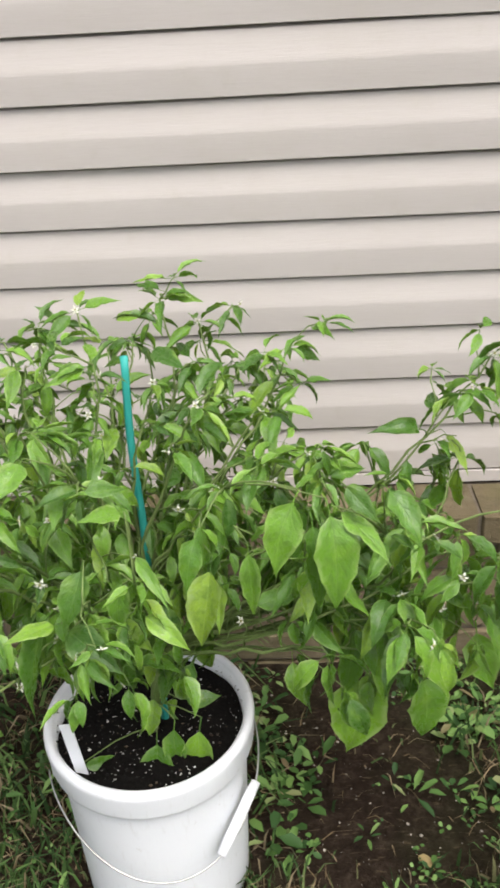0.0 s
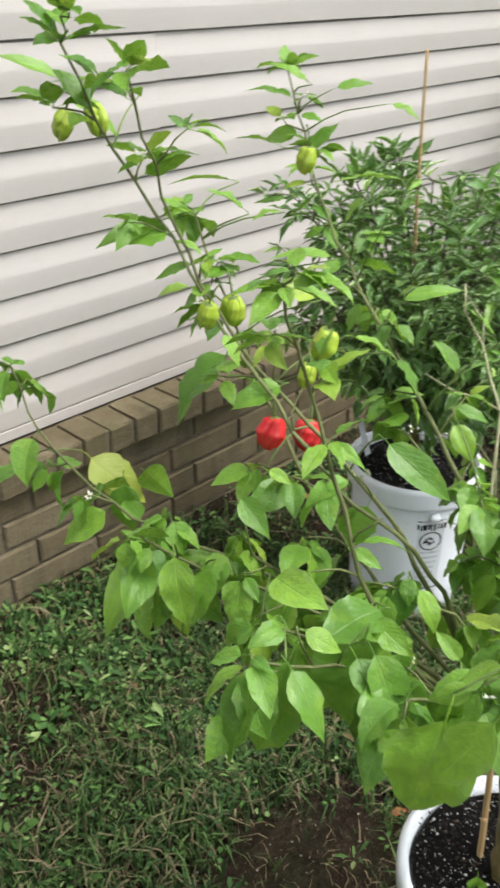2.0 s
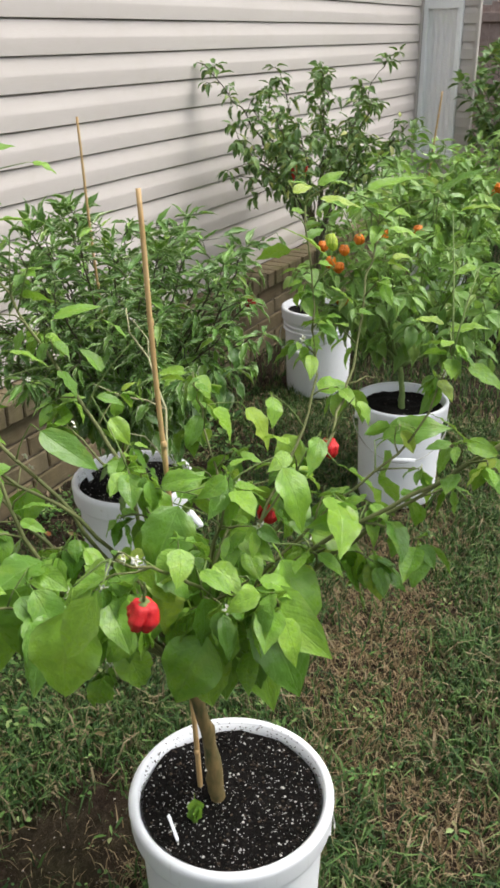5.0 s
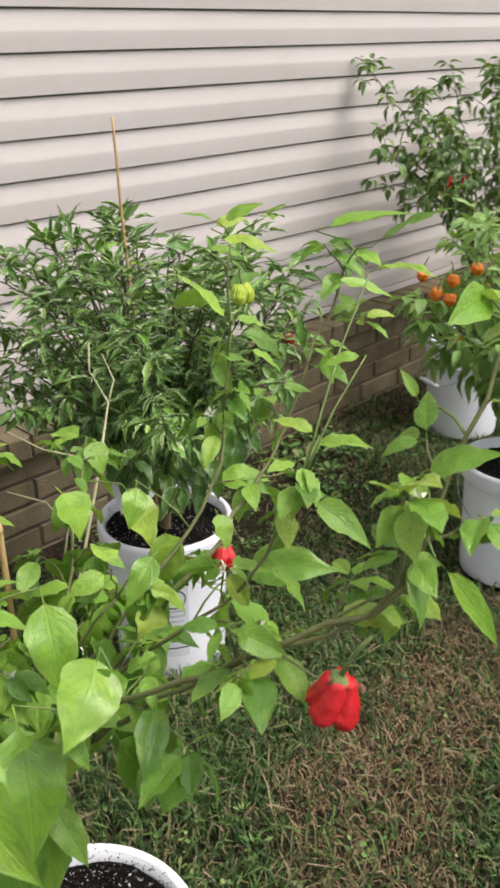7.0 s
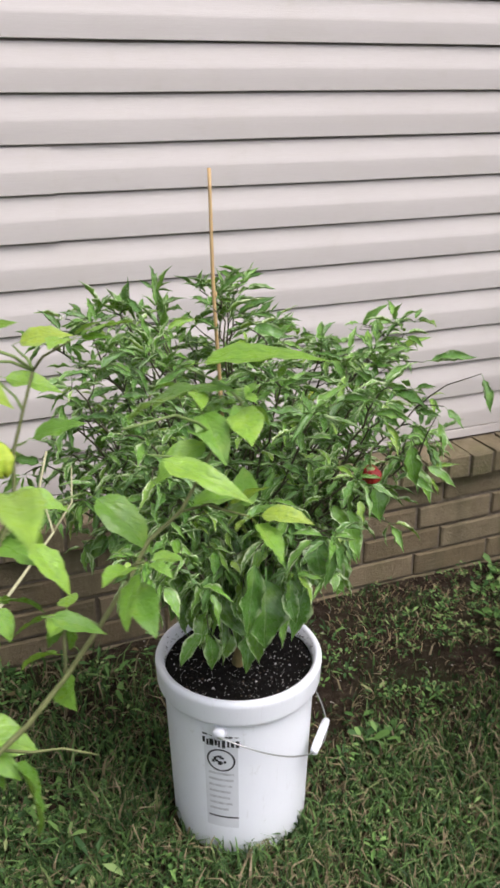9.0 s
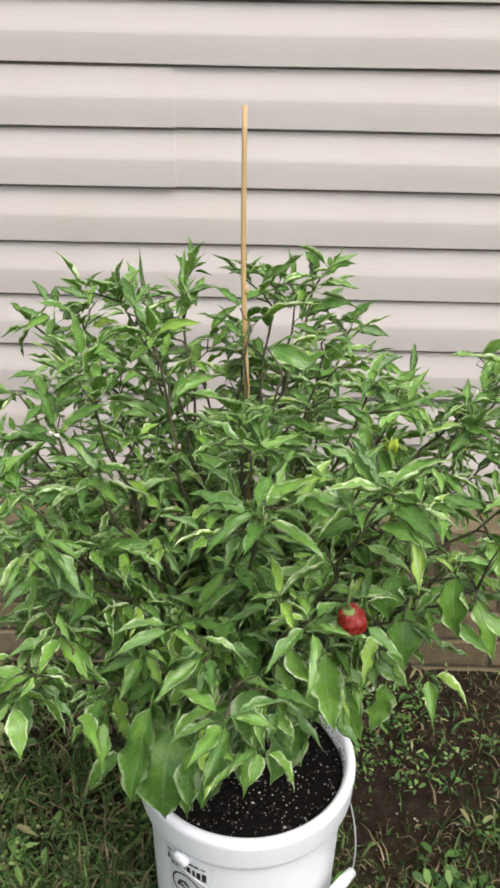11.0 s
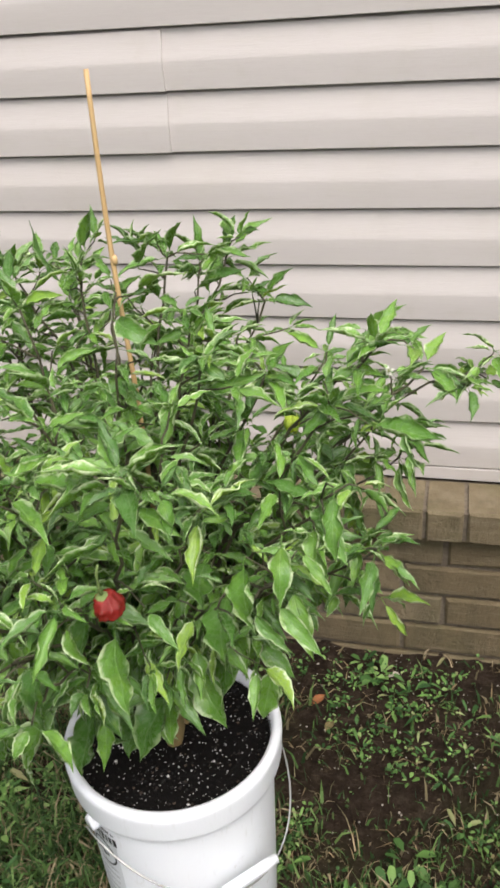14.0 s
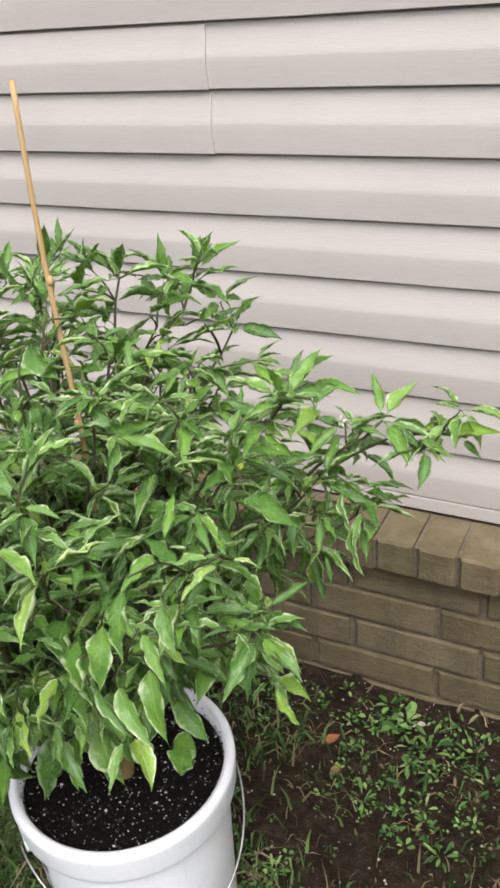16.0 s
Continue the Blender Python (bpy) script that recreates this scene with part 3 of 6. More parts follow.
mid = -125 - 55
rg = random.Random(8)
decal(cb, "label_panel", mid - 13, mid + 13, 0.075, 0.268, PALE_INK, 0.0003).data.materials[0] = m_plain("label_ground", (0.70, 0.72, 0.75), 0.4, 0.4, vary=0.05, scale=20)
for z0, z1, k in ((0.262, 0.281, 7), (0.283, 0.290, 9)):
    a = mid - 14
    while a < mid + 13:
        w = rg.uniform(1.5, 4.2)
        decal(cb, "print_bar", a, min(a + w, mid + 14), z0 + rg.uniform(0, 0.006), z1 - rg.uniform(0, 0.004), INK)
        a += w + rg.uniform(0.4, 1.4)
for i in range(24):
    q0, q1 = i * 15, i * 15 + 15
    p = [(mid + 11 * math.cos(radians(q)), 0.234 + 0.0255 * math.sin(radians(q)), mid + 9.6 * math.cos(radians(q)), 0.234 + 0.0222 * math.sin(radians(q))) for q in (q0, q1)]
    v = []
    for ao, zo, ai, zi in p:
        for a, z in ((ao, zo), (ai, zi)):
            r = 0.131 + (z - 0.014) / 0.271 * 0.0095 + 0.0007
            v.append((r * math.cos(radians(a)), r * math.sin(radians(a)), z))
    part("print_ring", Shape().add(v, [(0, 2, 3, 1)]), INK, cb)
for i in range(9):
    a, z = mid + rg.uniform(-7, 5), 0.234 + rg.uniform(-0.015, 0.010)
    decal(cb, "print_mark", a, a + rg.uniform(1.5, 3.5), z, z + rg.uniform(0.004, 0.009), INK)
decal(cb, "print_bar", mid - 11, mid + 13, 0.098, 0.1015, INK)
for z in (0.200, 0.186, 0.172, 0.158, 0.144, 0.130, 0.116):
    decal(cb, "print_bar", mid - 10, mid + 10 - rg.uniform(0, 5), z, z + 0.005, PALE_INK)

stake("plant_stake", (0.075, -0.535, 0.25), (0.078, -0.50, 0.898), 0.0062, TEAL, "teal plastic-coated stake tied to a pepper plant", False)
stake("bamboo_stake", (1.095, -1.335, 0.24), (1.165, -1.232, 1.211), 0.0043, CANE, "thin bamboo stake standing in a bucket")
stake("bamboo_stake", (1.855, -0.66, 0.22), (1.828, -0.622, 1.227), 0.0036, CANE, "thin bamboo stake rising above a bushy pepper plant")
stake("bamboo_stake", (4.40, -0.61, 0.22), (4.46, -0.662, 1.14), 0.0052, CANE, "thin bamboo stake in a far bucket")
plant_tag((-0.025, -0.640, 0.290), (-0.037, -0.645, 0.424), 0.017, "blank white plastic plant tag stuck in soil")
plant_tag((1.815, -0.585, 0.32), (1.800, -0.560, 0.425), 0.018, "blank white plastic plant tag behind leaves")
plant_tag((0.990, -1.357, 0.304), (0.999, -1.334, 0.345), 0.006, "white plastic plant tag lying on soil")

# ---- pepper plants ----


def leaf_shape(width, droop, fold, curl, wave, rg, n=10, stalk=0.22, base=0.72, point=1.35):
    """One leaf, 1 long from the end of its stalk: a pointed blade, folded at the midrib, quilted between its veins, bent down, with rolled and wavy margins."""
    u = np.linspace(0, 1, n + 1)
    prof = u ** base * (1 - u) ** point + 0.02 * (1 - u) * u
    half = width / 2 * prof / prof.max()
    half[0], half[-1] = 0.004, 0.001
    half[1:-1] *= 1 + np.array([rg.uniform(-0.06, 0.06) for _ in range(n - 1)])
    ph = [rg.uniform(0, 6) for _ in range(4)]
    ang = -droop * (u ** 1.15) + wave * 0.55 * np.sin(u * 11 + ph[3])
    du = np.diff(u)
    cx = np.concatenate([[0], np.cumsum(np.cos((ang[1:] + ang[:-1]) / 2) * du)])
    cz = np.concatenate([[0], np.cumsum(np.sin((ang[1:] + ang[:-1]) / 2) * du)])
    twist, bend = rg.uniform(-0.5, 0.5), rg.uniform(-0.16, 0.16)
    v, uv = [], []
    for i in range(n + 1):
        row = {0: (0.0, 0.0)}
        for k, sg in enumerate((-1, 1)):
            f1 = fold + 0.20 + wave * 0.7 * math.sin(u[i] * 13 + ph[k])
            f2 = fold - 0.12 + wave * 1.1 * math.sin(u[i] * 15 + ph[k + 1])
            f3 = fold + curl * (0.75 + 0.25 * math.sin(u[i] * 9 + ph[k + 1])) + wave * 1.7 * math.sin(u[i] * 17 + ph[k + 2])
            puff = 0.055 * half[i] * (1 if i % 2 else -1)
            y, z = 0.36 * half[i] * math.cos(f1), 0.36 * half[i] * math.sin(f1) + puff
            row[sg] = (sg * y, z)
            y, z = y + 0.34 * half[i] * math.cos(f2), z + 0.34 * half[i] * math.sin(f2) + puff * 0.6
            row[2 * sg] = (sg * y, z)
            row[3 * sg] = (sg * (y + 0.30 * half[i] * math.cos(f3)), z + 0.30 * half[i] * math.sin(f3) - puff)
        ct, st = math.cos(twist * u[i]), math.sin(twist * u[i])
        for j in range(-3, 4):
            w, lift = row[j]
            yy, zz = w * ct - lift * st, w * st + lift * ct
            v.append((stalk + cx[i] - zz * math.sin(ang[i]), yy + bend * u[i] ** 2, cz[i] + zz * math.cos(ang[i])))
            uv.append((u[i], 0.5 + (0, 0.18, 0.35, 0.5)[abs(j)] * (1 if j > 0 else -1)))
    f = [(i * 7 + j, (i + 1) * 7 + j, (i + 1) * 7 + j + 1, i * 7 + j + 1) for i in range(n) for j in range(6)]
    sh = Shape().add(v, f, uv)
    tube(sh, [(-0.02, 0, -0.02), (stalk * 0.5, 0, 0.012), (stalk + 0.03, 0, -0.002)], 0.011, 0.008, 3, False)
    return sh


def leaf_kinds(name, mat, count, width, droop, fold, curl, wave, seed, base=0.72, point=1.35):
    rg = random.Random(seed)
    out = []
    for _ in range(count):
        sh = leaf_shape(rg.uniform(*width), rg.uniform(*droop), rg.uniform(*fold), rg.uniform(*curl), rg.uniform(*wave), rg, base=base * rg.uniform(0.9, 1.1), point=point * rg.uniform(0.9, 1.15))
        out.append((sh, sh.mesh(name, mat)))
    return out


def aligned_kinds(name, mat, count, width, droop, fold, curl, wave, seed, base=0.72, point=1.35):
    """Leaves whose blade runs from the origin to (1, 0, 0), with their widths, to be hung between two places."""
    rg = random.Random(seed)
    out = []
    for _ in range(count):
        sh = leaf_shape(rg.uniform(*width), rg.uniform(*droop), rg.uniform(*fold), rg.uniform(*curl), rg.uniform(*wave), rg, 12, 0.16, base * rg.uniform(0.9, 1.1), point * rg.uniform(0.9, 1.15))
        a, b = Vector(sh.v[0][3].tolist()), Vector(sh.v[0][-4].tolist())
        x = (b - a).normalized()
        z = (Vector((0, 0, 1)) - x * x.z).normalized()
        turn = np.array((x, z.cross(x), z)) / (b - a).length
        sh.v = [((q - np.array(a)) @ turn.T).astype(np.float32) for q in sh.v]
        out.append((sh.mesh(name, mat), float(np.ptp(sh.v[0][:, 1])), sh.v[1][:3].mean(0)))
    return out


TWIG_STARTS = {}


def sprig(plant, kinds, leaves, seed, mat, label=""):
    """Large leaves, each given by the two ends of its blade and its width for a length of 1, on twigs from the nearest limb."""
    rg = random.Random(seed)
    base, knots = plant.location, TWIG_STARTS[plant.name]
    for foot, tip, wide in leaves:
        foot, tip = Vector(foot), Vector(tip)
        mesh, own, root = kinds[rg.randrange(len(kinds))]
        x = (tip - foot).normalized()
        out = Vector((foot.x - base.x, foot.y - base.y, 0)).normalized() * 0.5 + Vector((-0.25, -0.55, 0.9))
        z = Matrix.Rotation(rg.gauss(0, 0.22), 3, x) @ (out - x * out.dot(x)).normalized()
        y = z.cross(x)
        s, k = (tip - foot).length, wide / own
        m = Matrix.Translation(foot - base) @ Matrix((x, y, z)).transposed().to_4x4() @ Matrix.Diagonal((s, s * k, s * min(1, k), 1))
        ob = part("leaf", mesh, None, plant, label)
        ob.matrix_basis = m
        p = np.array(m @ Vector(root.tolist()))
        d = np.linalg.norm(knots - p, axis=1) + 0.5 * np.maximum(0, knots[:, 2] - p[2])
        q = knots[int(d.argmin())]
        mid = (p + q) / 2 + (0, 0, 0.08 * np.linalg.norm(p - q))
        part("twig", tube(Shape(), [q, (q + mid) / 2 + (0, 0, 0.003), mid, (p + mid) / 2, p], 0.0013, 0.0007, 5), mat, plant)


def hearts(*lists):
    """Room kept free of small leaves round the large ones."""
    return tuple((*((Vector(a) + Vector(b)) / 2), 0.042) for leaves in lists for a, b, _ in leaves)


def curve(points, step, rg, wob=0.006):
    """A smooth line through a few points."""
    p = [Vector(q) for q in points]
    p = [p[0] * 2 - p[1]] + p + [p[-1] * 2 - p[-2]]
    out = []
    for i in range(1, len(p) - 2):
        n = max(2, int((p[i + 1] - p[i]).length / step))
        for k in range(n):
            t = k / n
            a, b, c, d = p[i - 1:i + 3]
            out.append(0.5 * ((2 * b) + (c - a) * t + (2 * a - 5 * b + 4 * c - d) * t * t + (3 * b - a - 3 * c + d) * t ** 3))
    out.append(p[-2])
    return [out[0]] + [q + Vector([rg.uniform(-wob, wob) for _ in range(3)]) for q in out[1:-1]] + [out[-1]]


def petal_flower():
    sh = Shape()
    for i in range(5):
        a = i * 2 * math.pi / 5
        c, s = math.cos(a), math.sin(a)
        q = [(0.0, 0.0, 0.0), (0.50, -0.27, 0.20), (1.0, 0.03 * (i % 3), 0.05 - 0.22 * (i % 2)), (0.50, 0.27, 0.20)]
        sh.add([(x * c - y * s, x * s + y * c, z) for x, y, z in q], [(0, 1, 2, 3)])
    return sh.mesh("flower", PETAL, False)


def flower_eye():
    sh = Shape()
    tube(sh, [(0, 0, -0.02), (0, 0, 0.25), (0, 0, 0.42)], [0.16, 0.18, 0.05], sides=6)
    return sh.mesh("stamen", ANTHER)


FLOWER, EYE = petal_flower(), flower_eye()


def pod_mesh(name, mat, lobes, long, tip, seed, bell=0.0):
    """A wrinkled pepper pod hanging down from its calyx, 1 wide: shoulders, deep furrows between its lobes, and an uneven lobed end.
    bell: how far it widens from narrow shoulders to a blunt foot."""
    rg = random.Random(seed)
    n, m = 20, 48
    v = []
    ph = rg.uniform(0, 6)
    size = [rg.uniform(0.82, 1.12) for _ in range(lobes)]
    for i in range(n + 1):
        u = i / n
        body = math.sin(math.pi * min(1, u * 0.90 + 0.10)) ** 0.5 * (1 - tip * u ** 1.6)
        body = (1 - bell) * body + bell * min(1, 0.42 + 0.78 * u ** 0.8) * max(0.02, 1 - u ** 7) ** 0.5
        for j in range(m):
            a = j * 2 * math.pi / m
            w = (a + ph + u * 0.55) / (2 * math.pi) * lobes
            f = w - math.floor(w)
            own = size[int(math.floor(w)) % lobes]
            own = 1 + (own - 1) * math.sin(math.pi * f)
            ridge = math.sin(math.pi * f) ** 0.55
            deep = 0.36 * math.sin(math.pi * min(1, u * 0.75 + 0.16)) ** 0.5
            k = (1 - deep + deep * ridge) * own + (0.075 - 0.04 * bell) * math.sin(15 * u + 4 * a + ph) * math.sin(5 * a + ph) + 0.035 * math.sin(13 * a + 11 * u)
            z = -long * u * (1 - (0.16 + 0.14 * bell) * (1 - ridge) * u) + 0.07 * ridge * (u < 0.15) + (own - 1) * -0.4 * u * u
            v.append((0.5 * body * k * math.cos(a), 0.5 * body * k * math.sin(a), z))
    f = [(i * m + j, (i + 1) * m + j, (i + 1) * m + (j + 1) % m, i * m + (j + 1) % m) for i in range(n) for j in range(m)]
    f.append(tuple(range(m)))
    f.append(tuple(n * m + j for j in range(m))[::-1])
    return Shape().add(v, f).mesh(name, mat)


def stalk_mesh():
    sh = Shape()
    tube(sh, [(0, 0, -0.02), (0.0, 0, 0.06), (0.02, 0, 0.10)], [0.24, 0.18, 0.06], sides=8)
    tube(sh, [(0, 0, 0.05), (0.04, 0, 0.35), (0.16, 0.02, 0.72), (0.30, 0.03, 0.95)], [0.055, 0.042, 0.038, 0.036], sides=6)
    return sh.mesh("stalk", STEM_G)


STALK = stalk_mesh()


def pods(plant, mesh, spots, size, label, rg):
    base = plant.location
    for x, y, z in spots:
        ob = part("pepper", mesh, None, plant, label)
        s = size * rg.uniform(0.88, 1.12)
        ob.matrix_basis = Matrix.Translation(Vector((x, y, z)) - base) @ Euler((rg.uniform(-0.3, 0.3), rg.uniform(-0.3, 0.3), rg.uniform(0, 6))).to_matrix().to_4x4() @ Matrix.Scale(s, 4)
        st = part("stalk", STALK, None, ob, "green pepper stalk and calyx")


def grow(where, label, limbs, kinds, cfg, seed, stem_mat, limb_mat, singles=300, group="pepper plants in buckets"):
    """A plant: a stem, limbs through the given places with side shoots, leaves on stalks at the nodes, flowers.
    limbs: lists of places, each from a fork to a tip."""
    rg = random.Random(seed)
    plant = thing("pepper_plant", (where[0], where[1], cfg["soil"]), label, "plant", group)
    base = plant.location.copy()
    fork = Vector(cfg["fork"]) - base
    sh = Shape()
    pts = curve([(0, 0, -0.06), (0, 0, 0.0), (fork.x * 0.4 + 0.008, fork.y * 0.4, fork.z * 0.5), fork], 0.02, rg, 0.002)
    rad = [cfg["stem"] * (1.30 - 0.5 * i / (len(pts) - 1)) * rg.uniform(0.86, 1.14) for i in range(len(pts))]
    tube(sh, pts, rad, sides=10)
    part("stem", sh, stem_mat, plant, cfg.get("stem_label", ""))
    leaves, buds, knots = [], [], [tuple(q) for q in pts]

    def leaf_at(p, way, size):
        flat = Vector((way.x, way.y, 0))
        if flat.length < 1e-3:
            flat = Vector((1, 0, 0))
        az = math.atan2(flat.y, flat.x) + rg.gauss(0, 0.45)
        pitch = radians(max(-85, rg.gauss(cfg["pitch"] + cfg["lift"] * (p.z + base.z - cfg["waist"]), cfg["spread"])))
        z0, z1, big, count = cfg["low"]
        high = min(1, max(0, (p.z + base.z - z0) / (z1 - z0)))
        size *= big + (1 - big) * high
        pick = rg.randrange(count) if rg.random() > high else rg.randrange(count, len(kinds))
        m = Matrix.Translation(p) @ Matrix.Rotation(az, 4, 'Z') @ Matrix.Rotation(-pitch, 4, 'Y') @ Matrix.Rotation(rg.gauss(0, 0.38), 4, 'X') @ Matrix.Scale(size, 4)
        heart = m @ Vector((0.65, 0, -0.15))
        # open: balls kept leafless, many strung along the camera's sight lines.
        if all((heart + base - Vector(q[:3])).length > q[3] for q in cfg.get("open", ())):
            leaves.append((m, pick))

    def crown(p, way, n, scale=1.0):
        a0 = rg.uniform(0, 6)
        for i in range(n):
            a = a0 + i * 2.4
            leaf_at(p, Vector((math.cos(a), math.sin(a), 0)) + way * 0.5, cfg["leaf"] * scale * rg.uniform(0.45, 1.0))

    for limb in limbs:
        pts = curve([fork] + [Vector(q) - base for q in limb], 0.03, rg, cfg["wob"])
        L = sum((b - a).length for a, b in zip(pts, pts[1:]))
        sh = Shape()
        r0 = cfg["limb"] * rg.uniform(0.85, 1.15)
        tube(sh, pts, r0, cfg["tip"], 6)
        s, spin, nxt = 0.0, rg.uniform(0, 6), cfg["bare"] * L
        for a, b in zip(pts, pts[1:]):
            d = (b - a)
            s += d.length
            if s < nxt:
                continue
            nxt = s + cfg["node"] * rg.uniform(0.7, 1.3)
            d = d.normalized()
            side = d.cross(Vector((0.2, 0.1, 1))).normalized()
            out = d.cross(side)
            spin += 2.4
            way = (side * math.cos(spin) + out * math.sin(spin))
            leaf_at(b, way + d * 0.3, cfg["leaf"] * rg.uniform(0.75, 1.15))
            if rg.random() < cfg["shoots"]:
                ln = cfg["twig"] * rg.uniform(0.5, 1.25) * (1.15 - 0.55 * s / L)
                way2 = (way + d * 0.7 + Vector((0, 0, 0.45))).normalized()
                k = max(3, int(ln / 0.022))
                tp = [b + way2 * (ln * i / k) + Vector((0, 0, -0.25 * ln * (i / k) ** 2)) + Vector([rg.uniform(-0.004, 0.004) for _ in range(3)]) * (i > 0) for i in range(k + 1)]
                tube(sh, tp, cfg["tip"] * 1.1, cfg["tip"] * 0.6, 4)
                for i, q in enumerate(tp[1:], 1):
                    if i < k and rg.random() < cfg["fill"]:
                        az = rg.uniform(0, 6)
                        leaf_at(q, Vector((math.cos(az), math.sin(az), 0)) + way2 * 0.6, cfg["leaf"] * rg.uniform(0.5, 1.0))
                crown(tp[-1], way2, cfg["tuft"], 0.85)
                if rg.random() < cfg["bloom"]:
                    buds.append(tp[-1] + Vector((rg.uniform(-0.01, 0.01), rg.uniform(-0.015, 0.0), 0.004)))
        crown(pts[-1], (pts[-1] - pts[-2]).normalized(), cfg["tuft"] + 1)
        if rg.random() < cfg["bloom"]:
            buds.append(pts[-1] + Vector((0, -0.01, 0.005)))
        part("branch", sh, limb_mat, plant)
        knots += [tuple(q) for q in pts]
    for cx, cy, cz, n, size in cfg.get("hang", ()):
        for i in range(n):
            leaf_at(Vector((cx, cy, cz)) - base + Vector([rg.uniform(-0.02, 0.02) for _ in range(3)]), Vector((rg.uniform(-1, 1), rg.uniform(-1.4, 0.4), 0)), size / cfg["low"][2] * rg.uniform(0.8, 1.2))
    TWIG_STARTS[plant.name] = np.array(knots)
    leaves.sort(key=lambda q: q[0].translation.y)
    for m, i in leaves[:singles]:
        ob = part("leaf", kinds[i][1], None, plant)
        ob.matrix_basis = m
    rest = Shape()
    for m, i in leaves[singles:]:
        src = kinds[i][0]
        mm = np.array(m)
        for vv, uu in zip(src.v, src.uv):
            rest.v.append((vv @ mm[:3, :3].T + mm[:3, 3]).astype(np.float32))
            rest.uv.append(uu)
        rest.f += [tuple(q + rest.count for q in f) for f in src.f]
        rest.count += src.count
    if rest.count:
        part("foliage", rest, kinds[0][1].materials[0], plant, kind="stuff")
    for p in buds:
        ob = part("flower", FLOWER, None, plant, "small white star-shaped flower")
        ob.matrix_basis = Matrix.Translation(p) @ Euler((rg.uniform(1.0, 2.7), rg.uniform(-0.8, 0.8), rg.uniform(-1.5, 1.5))).to_matrix().to_4x4() @ Matrix.Scale(rg.uniform(0.0055, 0.0085), 4)
        part("stamen", EYE, None, ob)
    return plant


def around(centre, radii, n, seed, low=-0.25, mid_z=0.55):
    """Limbs that end on an oval crown round a centre, evenly spread but uneven."""
    rg = random.Random(seed)
    out = []
    for i in range(n):
        h = low + (1 - low) * ((i + 0.5) / n)
        a = i * 2.39996 + rg.uniform(-0.3, 0.3)
        q = math.sqrt(max(0, 1 - h * h))
        k = rg.uniform(0.78, 1.06)
        tip = Vector((centre[0] + radii[0] * q * math.cos(a) * k, centre[1] + radii[1] * q * math.sin(a) * k, centre[2] + radii[2] * h * k))
        mid = Vector(centre) * 0.55 + tip * 0.45
        mid.z = centre[2] - radii[2] * (1 - mid_z) + radii[2] * 0.3 * h
        out.append([tuple(mid), tuple(tip)])
    return out


KIND_A = leaf_kinds("leaf", LEAF_A, 5, (0.38, 0.48), (0.5, 1.2), (0.15, 0.50), (-0.5, 0.5), (0.08, 0.22), 21, 0.74, 1.40) + leaf_kinds("leaf", LEAF_A, 8, (0.34, 0.45), (0.2, 1.0), (0.25, 0.65), (-0.3, 1.0), (0.12, 0.32), 26, 0.74, 1.45)
KIND_B = leaf_kinds("leaf", LEAF_B, 6, (0.58, 0.74), (0.5, 1.3), (0.02, 0.35), (-0.7, 0.1), (0.05, 0.16), 22, 0.58, 1.15) + leaf_kinds("leaf", LEAF_B, 7, (0.48, 0.64), (0.1, 0.8), (0.05, 0.45), (-0.4, 0.4), (0.05, 0.18), 25, 0.66, 1.25)
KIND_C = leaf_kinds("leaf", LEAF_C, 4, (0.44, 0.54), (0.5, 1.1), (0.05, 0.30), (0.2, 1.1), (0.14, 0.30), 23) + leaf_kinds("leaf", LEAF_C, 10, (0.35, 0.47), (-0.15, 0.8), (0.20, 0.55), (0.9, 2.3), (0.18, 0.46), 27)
KIND_E = leaf_kinds("leaf", LEAF_E, 6, (0.46, 0.60), (0.4, 1.1), (0.1, 0.45), (-0.5, 0.4), (0.06, 0.2), 28, 0.6, 1.35) + leaf_kinds("leaf", LEAF_E, 4, (0.36, 0.48), (0.1, 0.8), (0.1, 0.5), (-0.3, 0.6), (0.06, 0.2), 29)
KIND_D = leaf_kinds("leaf", LEAF_D, 7, (0.40, 0.52), (0.5, 1.3), (0.1, 0.5), (-0.4, 0.6), (0.04, 0.2), 24)
LARGE_A = aligned_kinds("leaf", LEAF_A, 7, (0.42, 0.50), (0.25, 0.9), (0.15, 0.50), (-0.5, 0.8), (0.10, 0.26), 121, 0.70, 1.40)
LARGE_B = aligned_kinds("leaf", LEAF_B, 8, (0.50, 0.66), (0.25, 0.95), (0.05, 0.38), (-0.6, 0.4), (0.08, 0.20), 122, 0.62, 1.22)
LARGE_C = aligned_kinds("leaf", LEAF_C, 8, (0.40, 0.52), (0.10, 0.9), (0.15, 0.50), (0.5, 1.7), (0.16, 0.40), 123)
LARGE_Y = aligned_kinds("leaf", LEAF_Y, 1, (0.55, 0.60), (0.4, 0.6), (0.1, 0.2), (-0.4, 0.1), (0.06, 0.12), 124, 0.6, 1.2)
POD_RED = pod_mesh("pepper", RED, 4, 0.98, 0.12, 1)
POD_BELL = pod_mesh("pepper", RED, 4, 0.98, 0.0, 11, 0.85)
POD_LIME = pod_mesh("pepper", LIME, 4, 1.05, 0.40, 2, 0.3)
POD_ORANGE = pod_mesh("pepper", ORANGE, 4, 0.85, 0.2, 3)
POD_DARK = pod_mesh("pepper", DARKRED, 4, 0.74, 0.2, 4, 0.4)
POD_LONG = pod_mesh("pepper", RED, 3, 1.9, 0.7, 5)

